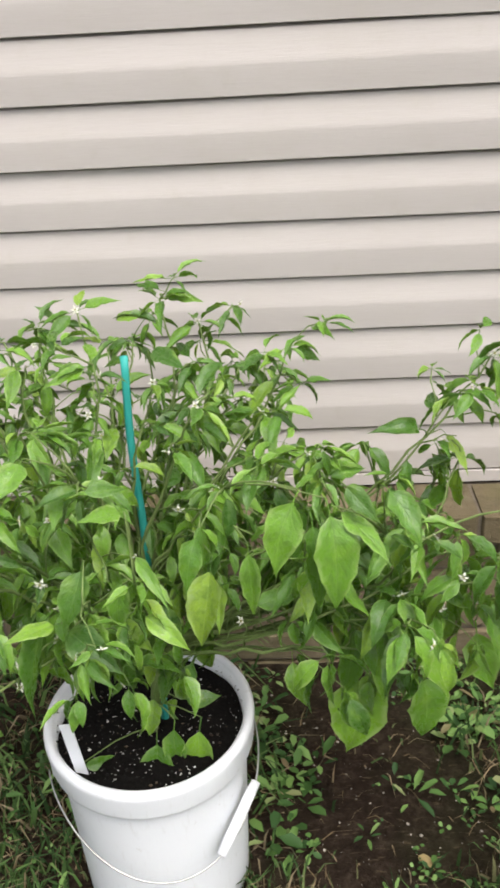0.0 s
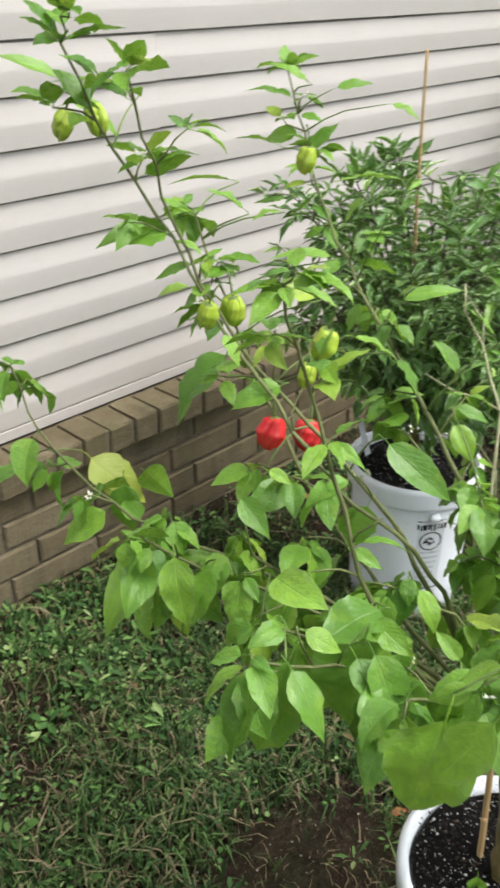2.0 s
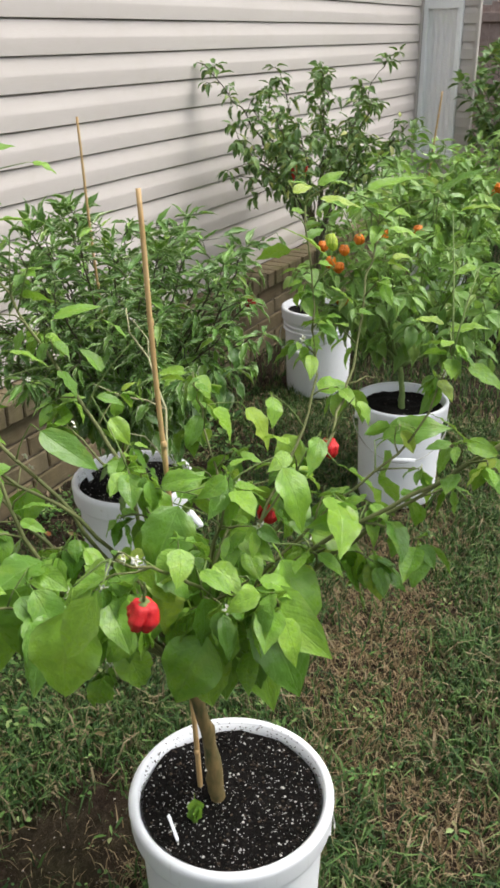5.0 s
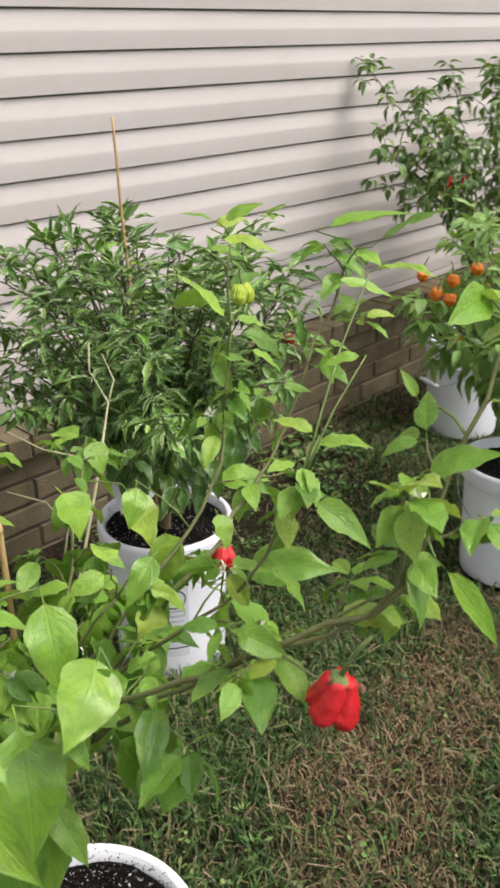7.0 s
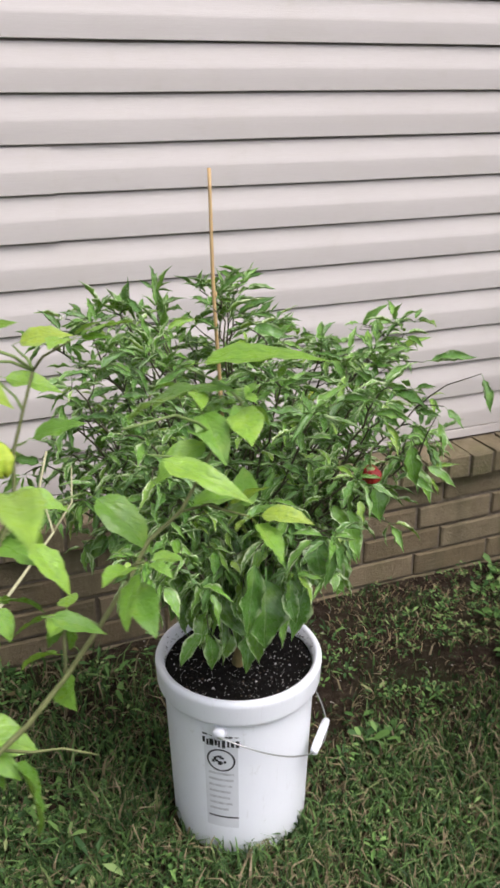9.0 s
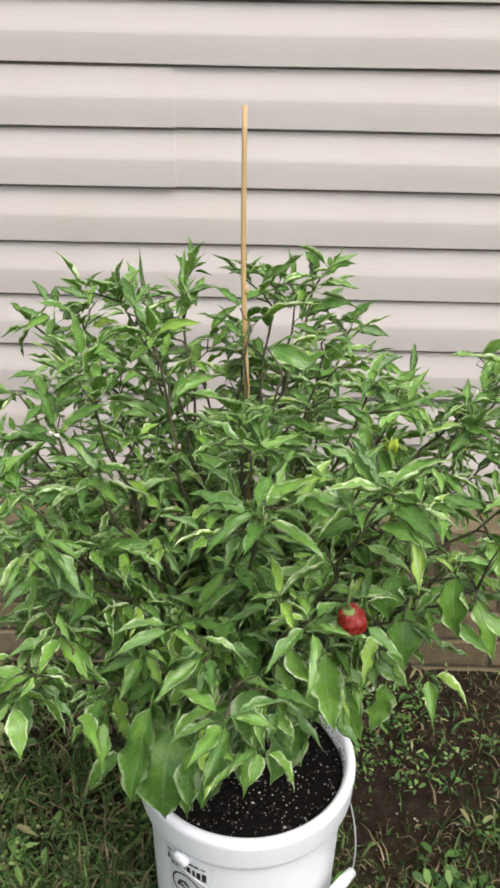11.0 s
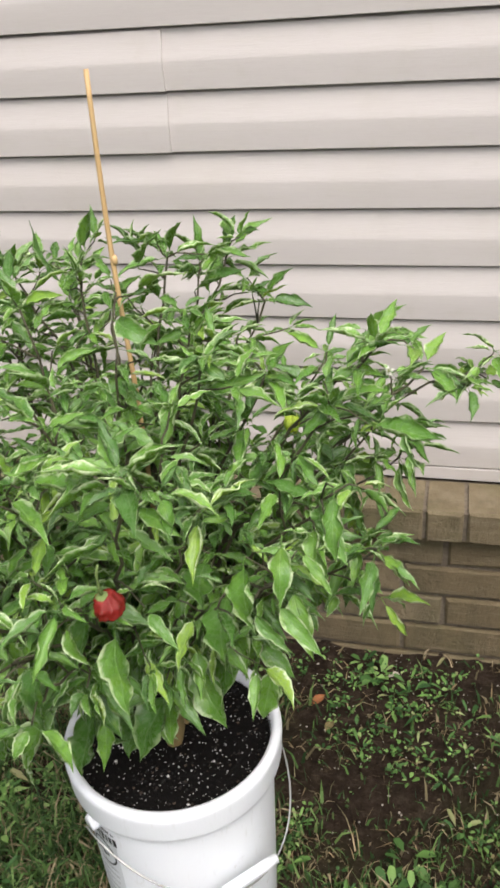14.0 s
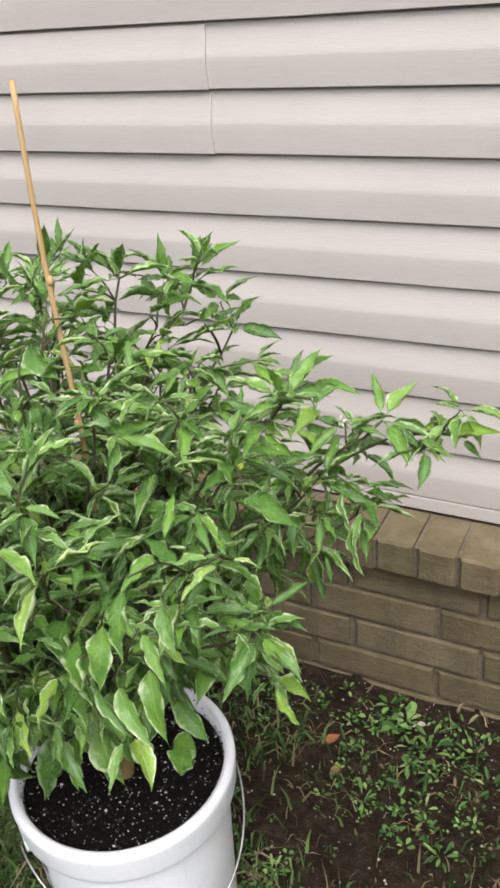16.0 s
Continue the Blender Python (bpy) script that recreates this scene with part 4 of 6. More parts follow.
# plant with the teal stake
arms = [[(0.25, -0.58, 0.62), (0.36, -0.56, 0.71), (0.45, -0.55, 0.80), (0.52, -0.54, 0.90)],
        [(0.30, -0.57, 0.66), (0.42, -0.55, 0.76), (0.48, -0.54, 0.85)],
        [(0.28, -0.60, 0.60), (0.45, -0.58, 0.67), (0.55, -0.57, 0.695), (0.63, -0.56, 0.70)],
        [(0.25, -0.58, 0.52), (0.42, -0.57, 0.55), (0.54, -0.56, 0.55)],
        [(0.22, -0.53, 0.45), (0.36, -0.54, 0.44)],
        [(0.25, -0.64, 0.64), (0.38, -0.70, 0.76)],
        [(0.28, -0.66, 0.60), (0.46, -0.68, 0.72)],
        [(0.24, -0.66, 0.56), (0.40, -0.66, 0.56)]]
tops = [[(0.12, -0.48, 0.75), (0.135, -0.47, 0.86), (0.125, -0.46, 0.955)],
        [(0.14, -0.50, 0.72), (0.18, -0.46, 0.86), (0.17, -0.45, 0.92)],
        [(0.18, -0.50, 0.70), (0.25, -0.46, 0.80), (0.28, -0.45, 0.88)],
        [(0.16, -0.40, 0.72), (0.27, -0.40, 0.82)],
        [(0.05, -0.45, 0.74), (0.01, -0.42, 0.93)],
        [(-0.10, -0.52, 0.70), (-0.14, -0.50, 0.92)],
        [(-0.12, -0.62, 0.66), (-0.28, -0.60, 0.90)],
        [(0.02, -0.70, 0.62), (-0.06, -0.86, 0.66)],
        [(-0.14, -0.68, 0.58), (-0.26, -0.78, 0.62)],
        [(-0.2, -0.5, 0.62), (-0.40, -0.45, 0.78)],
        [(0.10, -0.68, 0.64), (0.12, -0.80, 0.78)],
        [(0.02, -0.40, 0.62), (0.0, -0.22, 0.80)],
        [(-0.10, -0.38, 0.62), (-0.22, -0.22, 0.78)]]
limbs = around((0.02, -0.55, 0.715), (0.31, 0.29, 0.215), 32, 41, -0.08) + around((0.36, -0.60, 0.675), (0.20, 0.17, 0.125), 13, 43, -0.1) + arms + tops
FRONT = [((0.279, -0.78, 0.856), (0.26, -0.8, 0.781), 0.48),
         ((0.315, -0.77, 0.832), (0.319, -0.79, 0.732), 0.48),
         ((0.327, -0.76, 0.83), (0.374, -0.8, 0.79), 0.40),
         ((0.381, -0.72, 0.827), (0.41, -0.76, 0.78), 0.42),
         ((0.299, -0.74, 0.8), (0.303, -0.76, 0.706), 0.32),
         ((0.363, -0.56, 0.413), (0.35, -0.57, 0.275), 0.62),
         ((0.46, -0.56, 0.41), (0.46, -0.57, 0.305), 0.66),
         ((0.35, -0.64, 0.577), (0.335, -0.66, 0.477), 0.36),
         ((0.414, -0.64, 0.575), (0.471, -0.67, 0.477), 0.40),
         ((0.386, -0.66, 0.58), (0.388, -0.68, 0.486), 0.34),
         ((0.187, -0.72, 0.731), (0.172, -0.74, 0.641), 0.45),
         ((0.18, -0.76, 0.804), (0.167, -0.78, 0.747), 0.40)]
SIDE = [((0.231, -0.74, 0.767), (0.234, -0.75, 0.692), 0.32),
        ((0.038, -0.78, 0.703), (0.099, -0.82, 0.678), 0.50),
        ((0.02, -0.8, 0.727), (-0.002, -0.82, 0.616), 0.34),
        ((0.068, -0.8, 0.796), (0.047, -0.82, 0.74), 0.48),
        ((0.095, -0.76, 0.75), (0.09, -0.77, 0.692), 0.42),
        ((0.03, -0.8, 0.729), (-0.011, -0.84, 0.739), 0.35),
        ((0.477, -0.52, 0.782), (0.502, -0.55, 0.738), 0.42),
        ((0.431, -0.58, 0.824), (0.369, -0.6, 0.831), 0.35),
        ((0.49, -0.55, 0.609), (0.508, -0.57, 0.54), 0.40),
        ((0.54, -0.52, 0.456), (0.568, -0.54, 0.365), 0.55),
        ((0.332, -0.76, 0.859), (0.364, -0.78, 0.828), 0.45),
        ((0.236, -0.7, 0.665), (0.292, -0.68, 0.663), 0.40)]
LOW = [((0.075, -0.58, 0.401), (0.065, -0.6, 0.35), 0.60),
       ((0.102, -0.6, 0.362), (0.108, -0.61, 0.287), 0.45),
       ((0.138, -0.6, 0.357), (0.138, -0.61, 0.243), 0.42),
       ((0.077, -0.61, 0.343), (0.073, -0.62, 0.257), 0.60),
       ((-0.026, -0.63, 0.326), (0.029, -0.6, 0.309), 0.35),
       ((0.12, -0.57, 0.39), (0.17, -0.56, 0.386), 0.50),
       ((0.027, -0.74, 0.914), (0.05, -0.76, 0.886), 0.35),
       ((0.12, -0.78, 0.796), (0.155, -0.82, 0.759), 0.22),
       ((0.029, -0.8, 0.92), (0.007, -0.84, 0.898), 0.50),
       ((0.085, -0.8, 0.887), (0.119, -0.78, 0.877), 0.40),
       ((0.114, -0.8, 0.864), (0.078, -0.83, 0.873), 0.38),
       ((0.125, -0.56, 0.928), (0.167, -0.6, 0.919), 0.40)]
cfg = dict(soil=0.318, fork=(0.075, -0.55, 0.46), stem=0.0080, limb=0.0033, tip=0.0012, bare=0.26, node=0.031, shoots=0.85, twig=0.095, fill=0.62, tuft=5, bloom=0.30, leaf=0.055, pitch=-32, spread=24, lift=150, waist=0.75, wob=0.005, low=(0.50, 0.82, 1.45, 5),
           # Leafless balls run from the teal stake towards the camera.
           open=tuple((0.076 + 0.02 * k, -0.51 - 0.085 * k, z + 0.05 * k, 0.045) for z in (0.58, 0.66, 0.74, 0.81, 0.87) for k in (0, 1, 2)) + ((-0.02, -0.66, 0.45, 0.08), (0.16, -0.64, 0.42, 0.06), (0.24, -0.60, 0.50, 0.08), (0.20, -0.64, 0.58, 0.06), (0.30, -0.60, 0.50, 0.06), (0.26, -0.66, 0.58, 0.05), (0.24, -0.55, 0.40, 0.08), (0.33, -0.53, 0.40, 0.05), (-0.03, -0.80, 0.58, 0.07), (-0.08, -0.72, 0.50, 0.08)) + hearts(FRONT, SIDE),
           hang=((0.085, -0.565, 0.40, 5, 0.040), (0.30, -0.70, 0.72, 3, 0.07), (0.16, -0.76, 0.68, 3, 0.07)))
pa = grow(A_AT, "leafy green pepper plant with white flowers in a bucket", limbs, KIND_A, cfg, 31, STEM_G, STEM_G)
for k, leaves in enumerate((FRONT, SIDE, LOW)):
    sprig(pa, LARGE_A, leaves, 50 + k, STEM_G)

# broad-leaved plant with wrinkled red and green pods
upper_limbs = [[(1.00, -1.25, 0.80), (0.935, -1.16, 0.905), (0.949, -1.015, 0.998), (0.934, -0.925, 1.108), (0.87, -0.89, 1.235), (0.84, -0.886, 1.305)],
               [(0.99, -1.20, 0.85), (0.96, -1.00, 1.00), (0.94, -0.925, 1.12), (0.90, -0.93, 1.22), (0.862, -0.955, 1.285)],
               [(0.97, -1.12, 0.84), (0.985, -0.95, 1.04), (0.99, -0.90, 1.12)],
               [(0.93, -1.22, 0.74), (0.80, -1.03, 0.83)],
               [(0.95, -1.18, 0.74), (0.855, -0.97, 0.79), (0.845, -0.78, 0.825), (0.857, -0.68, 0.905)]]
side_limbs = [[(0.90, -1.32, 0.76), (0.72, -1.26, 0.87)],
               [(0.95, -1.44, 0.80), (0.78, -1.45, 0.95)],
               [(0.90, -1.28, 0.78), (0.86, -1.19, 1.04), (0.82, -1.19, 1.15)],
               [(1.12, -1.20, 0.84), (1.22, -0.96, 1.0), (1.311, -0.80, 1.10), (1.36, -0.70, 1.23)],
               [(1.22, -1.40, 0.80), (1.345, -1.40, 0.90), (1.40, -1.37, 1.04), (1.44, -1.34, 1.155)],
               [(1.25, -1.44, 0.82), (1.40, -1.44, 0.93), (1.50, -1.42, 1.04), (1.575, -1.41, 1.135)]]
lower_limbs = [[(1.05, -1.50, 0.80), (1.09, -1.66, 0.93), (1.135, -1.741, 0.992), (1.177, -1.777, 1.021), (1.212, -1.776, 1.088), (1.246, -1.780, 1.146), (1.282, -1.780, 1.180), (1.302, -1.797, 1.205)],
               [(1.09, -1.64, 0.91), (1.14, -1.735, 0.98), (1.165, -1.775, 1.03), (1.160, -1.78, 1.10)],
               [(1.12, -1.50, 0.82), (1.19, -1.60, 0.93), (1.235, -1.63, 1.03)],
               [(1.16, -1.34, 0.78), (1.30, -1.22, 0.92)]]
front_limbs = [[(1.00, -1.44, 0.74), (0.92, -1.55, 0.84)],
               [(1.10, -1.28, 0.76), (1.12, -1.12, 0.88)],
               [(0.92, -1.28, 0.74), (0.79, -1.20, 0.83)],
               [(0.92, -1.36, 0.74), (0.80, -1.36, 0.84)],
               [(0.95, -1.22, 0.72), (0.88, -1.10, 0.81)],
               [(1.00, -1.40, 0.72), (0.95, -1.50, 0.84)]]
limbs = around((1.05, -1.37, 0.80), (0.20, 0.20, 0.12), 8, 42, -0.1) + upper_limbs + side_limbs + lower_limbs + front_limbs
# Leafless balls on the camera's lines of sight to pods and the next bucket.
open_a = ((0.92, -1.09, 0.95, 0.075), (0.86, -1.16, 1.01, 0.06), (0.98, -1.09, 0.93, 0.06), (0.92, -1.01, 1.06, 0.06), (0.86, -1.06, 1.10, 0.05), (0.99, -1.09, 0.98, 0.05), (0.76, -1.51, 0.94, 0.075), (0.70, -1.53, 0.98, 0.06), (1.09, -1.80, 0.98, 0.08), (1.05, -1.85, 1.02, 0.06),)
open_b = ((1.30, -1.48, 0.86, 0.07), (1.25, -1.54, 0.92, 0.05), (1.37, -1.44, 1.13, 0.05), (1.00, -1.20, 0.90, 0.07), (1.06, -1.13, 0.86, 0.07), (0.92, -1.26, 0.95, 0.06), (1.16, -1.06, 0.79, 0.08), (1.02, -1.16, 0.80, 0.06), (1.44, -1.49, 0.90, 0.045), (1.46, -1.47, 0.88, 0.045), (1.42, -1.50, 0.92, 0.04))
NEAR = [((0.746, -1.275, 0.861), (0.734, -1.252, 0.745), 0.50),
        ((0.819, -1.299, 0.85), (0.817, -1.295, 0.742), 0.78),
        ((0.82, -1.235, 0.803), (0.817, -1.236, 0.707), 0.70),
        ((0.769, -1.104, 0.867), (0.761, -1.131, 0.798), 0.50),
        ((0.8, -1.122, 0.844), (0.779, -1.115, 0.78), 0.45),
        ((0.818, -1.193, 0.865), (0.819, -1.257, 0.863), 0.60),
        ((0.852, -1.284, 0.846), (0.858, -1.325, 0.825), 0.55),
        ((0.866, -1.28, 0.848), (0.797, -1.263, 0.835), 0.70),
        ((0.98, -1.196, 0.946), (1.009, -1.257, 0.892), 0.42),
        ((0.762, -1.251, 0.874), (0.724, -1.247, 0.872), 0.60)]
MIDDLE = [((0.742, -1.425, 0.91), (0.742, -1.406, 0.8), 0.60),
          ((0.734, -1.463, 0.942), (0.722, -1.433, 0.87), 0.46),
          ((0.974, -1.396, 0.894), (0.935, -1.376, 0.817), 0.72),
          ((0.932, -1.453, 0.76), (0.911, -1.42, 0.663), 0.70),
          ((0.97, -1.495, 0.788), (0.977, -1.551, 0.672), 0.60),
          ((0.952, -1.504, 0.828), (0.965, -1.596, 0.754), 0.50),
          ((1.197, -1.314, 0.915), (1.195, -1.342, 0.866), 1.00),
          ((1.061, -1.486, 0.925), (1.048, -1.519, 0.85), 0.55),
          ((1.079, -1.575, 0.882), (1.036, -1.527, 0.867), 0.50),
          ((1.067, -1.523, 0.841), (1.088, -1.582, 0.82), 0.50),
          ((0.957, -1.45, 0.84), (0.948, -1.495, 0.81), 0.50),
          ((0.999, -1.357, 0.9), (1.018, -1.411, 0.914), 0.50)]
WALLWARD = [((0.863, -0.954, 0.739), (0.786, -0.945, 0.652), 0.62),
            ((0.877, -0.969, 0.735), (0.874, -0.999, 0.63), 0.48),
            ((1.03, -0.906, 0.939), (0.963, -0.888, 0.856), 0.55),
            ((0.956, -0.861, 1.11), (0.889, -0.845, 1.091), 0.38),
            ((1.019, -0.854, 1.018), (0.973, -0.846, 1.014), 0.45),
            ((0.881, -0.812, 1.266), (0.832, -0.781, 1.288), 0.33),
            ((0.96, -0.831, 1.251), (0.875, -0.808, 1.261), 0.38),
            ((0.892, -0.821, 1.248), (0.932, -0.844, 1.203), 0.40),
            ((1.087, -0.855, 1.138), (1.01, -0.829, 1.139), 0.36),
            ((1.085, -0.942, 0.895), (1.034, -0.909, 0.871), 0.45),
            ((0.839, -0.701, 0.774), (0.755, -0.705, 0.751), 0.33)]
OUTER = [((1.276, -1.488, 0.824), (1.311, -1.534, 0.733), 0.50),
         ((1.255, -1.546, 0.896), (1.3, -1.624, 0.906), 0.50),
         ((1.067, -1.551, 0.897), (1.005, -1.584, 0.858), 0.70),
         ((1.005, -1.513, 0.838), (0.981, -1.555, 0.735), 0.62),
         ((1.02, -1.529, 0.744), (1.023, -1.569, 0.702), 0.50),
         ((1.274, -1.612, 1.045), (1.289, -1.663, 1.052), 0.42),
         ((1.275, -1.606, 1.055), (1.26, -1.57, 1.06), 0.42),
         ((1.23, -1.651, 1.019), (1.243, -1.699, 0.988), 0.42),
         ((1.237, -1.745, 1.054), (1.219, -1.718, 1.013), 0.50),
         ((1.235, -1.756, 1.084), (1.243, -1.792, 1.107), 0.30),
         ((1.303, -1.632, 1.124), (1.281, -1.609, 1.114), 0.40),
         ((1.275, -1.709, 1.117), (1.274, -1.693, 1.136), 0.40),
         ((1.039, -1.45, 0.715), (1.026, -1.493, 0.586), 0.55),
         ((0.974, -1.408, 0.743), (0.965, -1.438, 0.621), 0.60),
         ((1.018, -1.415, 0.734), (1.009, -1.432, 0.594), 0.50)]
UPPER = [((1.25, -1.379, 0.926), (1.228, -1.39, 0.887), 0.65),
         ((1.253, -1.505, 0.941), (1.246, -1.524, 0.911), 0.60),
         ((1.191, -1.478, 0.908), (1.15, -1.481, 0.87), 0.50),
         ((1.503, -1.45, 1.118), (1.552, -1.491, 1.095), 0.30),
         ((1.552, -1.395, 1.163), (1.615, -1.476, 1.179), 0.25),
         ((1.383, -1.388, 1.175), (1.414, -1.438, 1.162), 0.38),
         ((1.394, -1.38, 1.192), (1.425, -1.407, 1.208), 0.35),
         ((1.384, -1.37, 1.192), (1.358, -1.345, 1.199), 0.32),
         ((1.354, -1.415, 1.102), (1.341, -1.347, 1.141), 0.35),
         ((1.435, -1.322, 1.172), (1.472, -1.337, 1.177), 0.45),
         ((1.421, -1.328, 1.148), (1.461, -1.338, 1.134), 0.45),
         ((1.435, -1.344, 1.105), (1.473, -1.357, 1.115), 0.42),
         ((1.413, -1.376, 1.077), (1.449, -1.388, 1.061), 0.45)]
LAWNWARD = [((1.23, -1.784, 1.218), (1.166, -1.796, 1.218), 0.38),
            ((1.245, -1.765, 1.212), (1.213, -1.854, 1.221), 0.38),
            ((1.191, -1.778, 1.109), (1.208, -1.822, 1.129), 0.42),
            ((1.193, -1.798, 1.036), (1.236, -1.82, 0.961), 0.24),
            ((1.29, -1.822, 1.205), (1.28, -1.871, 1.221), 0.60),
            ((1.463, -1.534, 1.182), (1.49, -1.598, 1.217), 0.28),
            ((1.392, -1.584, 1.173), (1.394, -1.647, 1.174), 0.42),
            ((1.282, -1.32, 0.885), (1.285, -1.355, 0.82), 0.60),
            ((1.483, -1.317, 1.033), (1.52, -1.349, 0.989), 0.50),
            ((1.423, -1.438, 1.008), (1.458, -1.453, 0.995), 0.35)]
SKYWARD = [((1.342, -0.752, 1.223), (1.314, -0.701, 1.243), 0.40),
           ((1.369, -0.788, 1.213), (1.409, -0.823, 1.218), 0.35),
           ((1.319, -0.745, 1.201), (1.281, -0.687, 1.207), 0.40),
           ((1.262, -0.77, 1.147), (1.231, -0.72, 1.152), 0.42),
           ((1.382, -0.876, 1.198), (1.402, -0.911, 1.178), 0.50),
           ((1.203, -1.026, 1.148), (1.137, -0.971, 1.144), 0.40),
           ((1.081, -1.025, 1.081), (1.022, -0.986, 1.082), 0.36),
           ((1.047, -1.035, 1.045), (0.991, -0.998, 1.05), 0.40),
           ((1.064, -1.081, 1.004), (1.1, -1.117, 0.974), 0.42),
           ((0.963, -1.061, 0.971), (0.919, -1.029, 0.946), 0.50),
           ((1.167, -1.072, 1.019), (1.223, -1.118, 1.029), 0.38),
           ((1.026, -0.941, 1.129), (0.985, -0.92, 1.154), 0.45)]
INNER = [((1.19, -0.982, 1.12), (1.172, -0.971, 1.087), 0.50),
         ((1.053, -0.972, 1.127), (1.016, -0.963, 1.12), 0.50),
         ((1.156, -1.159, 0.958), (1.151, -1.127, 0.989), 0.50),
         ((1.188, -1.183, 1.0), (1.178, -1.145, 1.028), 0.40),
         ((1.067, -1.218, 0.964), (1.087, -1.247, 0.948), 0.40),
         ((1.022, -1.364, 0.874), (1.065, -1.379, 0.894), 0.50),
         ((1.016, -1.436, 0.922), (0.991, -1.409, 0.897), 0.50),
         ((0.865, -1.099, 0.888), (0.87, -1.137, 0.853), 0.50),
         ((0.908, -1.098, 0.904), (0.918, -1.122, 0.891), 0.50),
         ((0.907, -1.215, 0.862), (0.917, -1.246, 0.848), 0.45),
         ((0.867, -1.366, 0.843), (0.867, -1.339, 0.86), 0.50),
         ((0.931, -1.45, 0.847), (0.929, -1.49, 0.828), 0.50)]
YELLOW = [((0.887, -0.8, 0.804), (0.932, -0.852, 0.738), 0.62)]
hang_a = ((0.72, -1.28, 0.89, 5, 0.085), (0.80, -1.30, 0.86, 4, 0.08), (0.78, -1.40, 0.90, 3, 0.08), (0.81, -1.00, 0.79, 2, 0.08), (0.90, -0.86, 0.83, 2, 0.08), (0.88, -1.26, 0.76, 2, 0.08), (0.95, -1.46, 0.80, 2, 0.08), (1.16, -1.48, 0.80, 2, 0.07), (1.035, -1.345, 0.335, 6, 0.034), (0.82, -1.36, 0.82, 2, 0.08))
hang_b = ((1.40, -1.37, 1.03, 3, 0.07), (1.44, -1.34, 1.10, 3, 0.07))
cfg = dict(soil=0.305, fork=(1.038, -1.345, 0.60), stem=0.0108, limb=0.0036, tip=0.0013, bare=0.36, node=0.038, shoots=0.80, twig=0.072, fill=0.42, tuft=6, bloom=0.12, leaf=0.050, pitch=-28, spread=22, lift=150, waist=0.93, wob=0.0035, low=(0.74, 0.96, 1.45, 6), stem_label="thick woody stem",
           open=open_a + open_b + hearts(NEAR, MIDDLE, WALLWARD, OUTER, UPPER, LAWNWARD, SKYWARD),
           hang=hang_a + hang_b)
pb = grow((1.094, -1.362), "broad-leaved pepper plant hung with wrinkled red and green pods", limbs, KIND_B, cfg, 32, STEM_W, STEM_B)
for k, leaves in enumerate((NEAR, MIDDLE, WALLWARD, OUTER, UPPER, LAWNWARD, SKYWARD, INNER)):
    sprig(pb, LARGE_B, leaves, 60 + k, STEM_G)
sprig(pb, LARGE_Y, YELLOW, 70, STEM_G, "yellowing leaf")
rg = random.Random(5)
pods(pb, POD_BELL, [(1.116, -1.768, 0.974)], 0.040, "wrinkled glossy red pepper", rg)
pods(pb, POD_RED, [(0.949, -1.066, 0.937), (1.018, -1.059, 0.905), (0.775, -1.484, 0.915), (1.322, -1.435, 0.84), (1.27, -1.36, 0.74), (1.20, -1.36, 0.66)], 0.033, "wrinkled glossy red pepper", rg)
pods(pb, POD_LIME, [(0.877, -0.829, 1.235), (0.895, -0.85, 1.24), (0.94, -0.974, 1.046), (0.977, -0.974, 1.044), (0.905, -1.17, 1.082), (1.033, -1.042, 0.967), (1.269, -0.825, 1.147)], 0.031, "wrinkled lime-green pepper", rg)
pods(pb, POD_LIME, [(1.385, -1.405, 1.127), (1.402, -1.395, 1.122)], 0.020, "small lime-green pepper", rg)
sh = Shape()
tube(sh, [(0.10, 0.15, 0.24), (0.22, 0.21, 0.38), (0.299, 0.257, 0.496), (0.34, 0.30, 0.515), (0.392, 0.351, 0.544), (0.385, 0.385, 0.59), (0.40, 0.40, 0.63)], 0.0028, 0.0014, 6)
tube(sh, [(0.299, 0.257, 0.496), (0.27, 0.275, 0.520), (0.235, 0.30, 0.535), (0.20, 0.33, 0.565)], 0.0018, 0.0010, 5)
tube(sh, [(0.392, 0.351, 0.544), (0.42, 0.37, 0.57), (0.43, 0.41, 0.60)], 0.0016, 0.0010, 5)
tube(sh, [(0.16, 0.17, 0.40), (0.20, 0.20, 0.46), (0.187, 0.225, 0.497), (0.15, 0.26, 0.515)], 0.0018, 0.0010, 5)
part("dry_twig", sh, STEM_DRY, pb, "bare pale dried twig")
for k, (x, y, z) in enumerate(((1.300, -1.800, 1.203), (1.292, -1.788, 1.196), (1.283, -1.783, 1.186), (1.306, -1.806, 1.206))):
    sh = Shape()
    tube(sh, [(0, 0, 0), (0.004, -0.005, 0.003), (0.009 - 0.003 * k, -0.010, -0.006), (0.010 - 0.003 * k, -0.011, -0.016), (0.010 - 0.003 * k, -0.011, -0.024)], [0.0006, 0.0006, 0.0008, 0.0020, 0.0006], sides=6)
    bud = part("bud", sh, BUD, pb, "drooping yellow-green bud")
    bud.location, bud.scale = Vector((x, y, z)) - pb.location, (0.7, 0.7, 0.7)

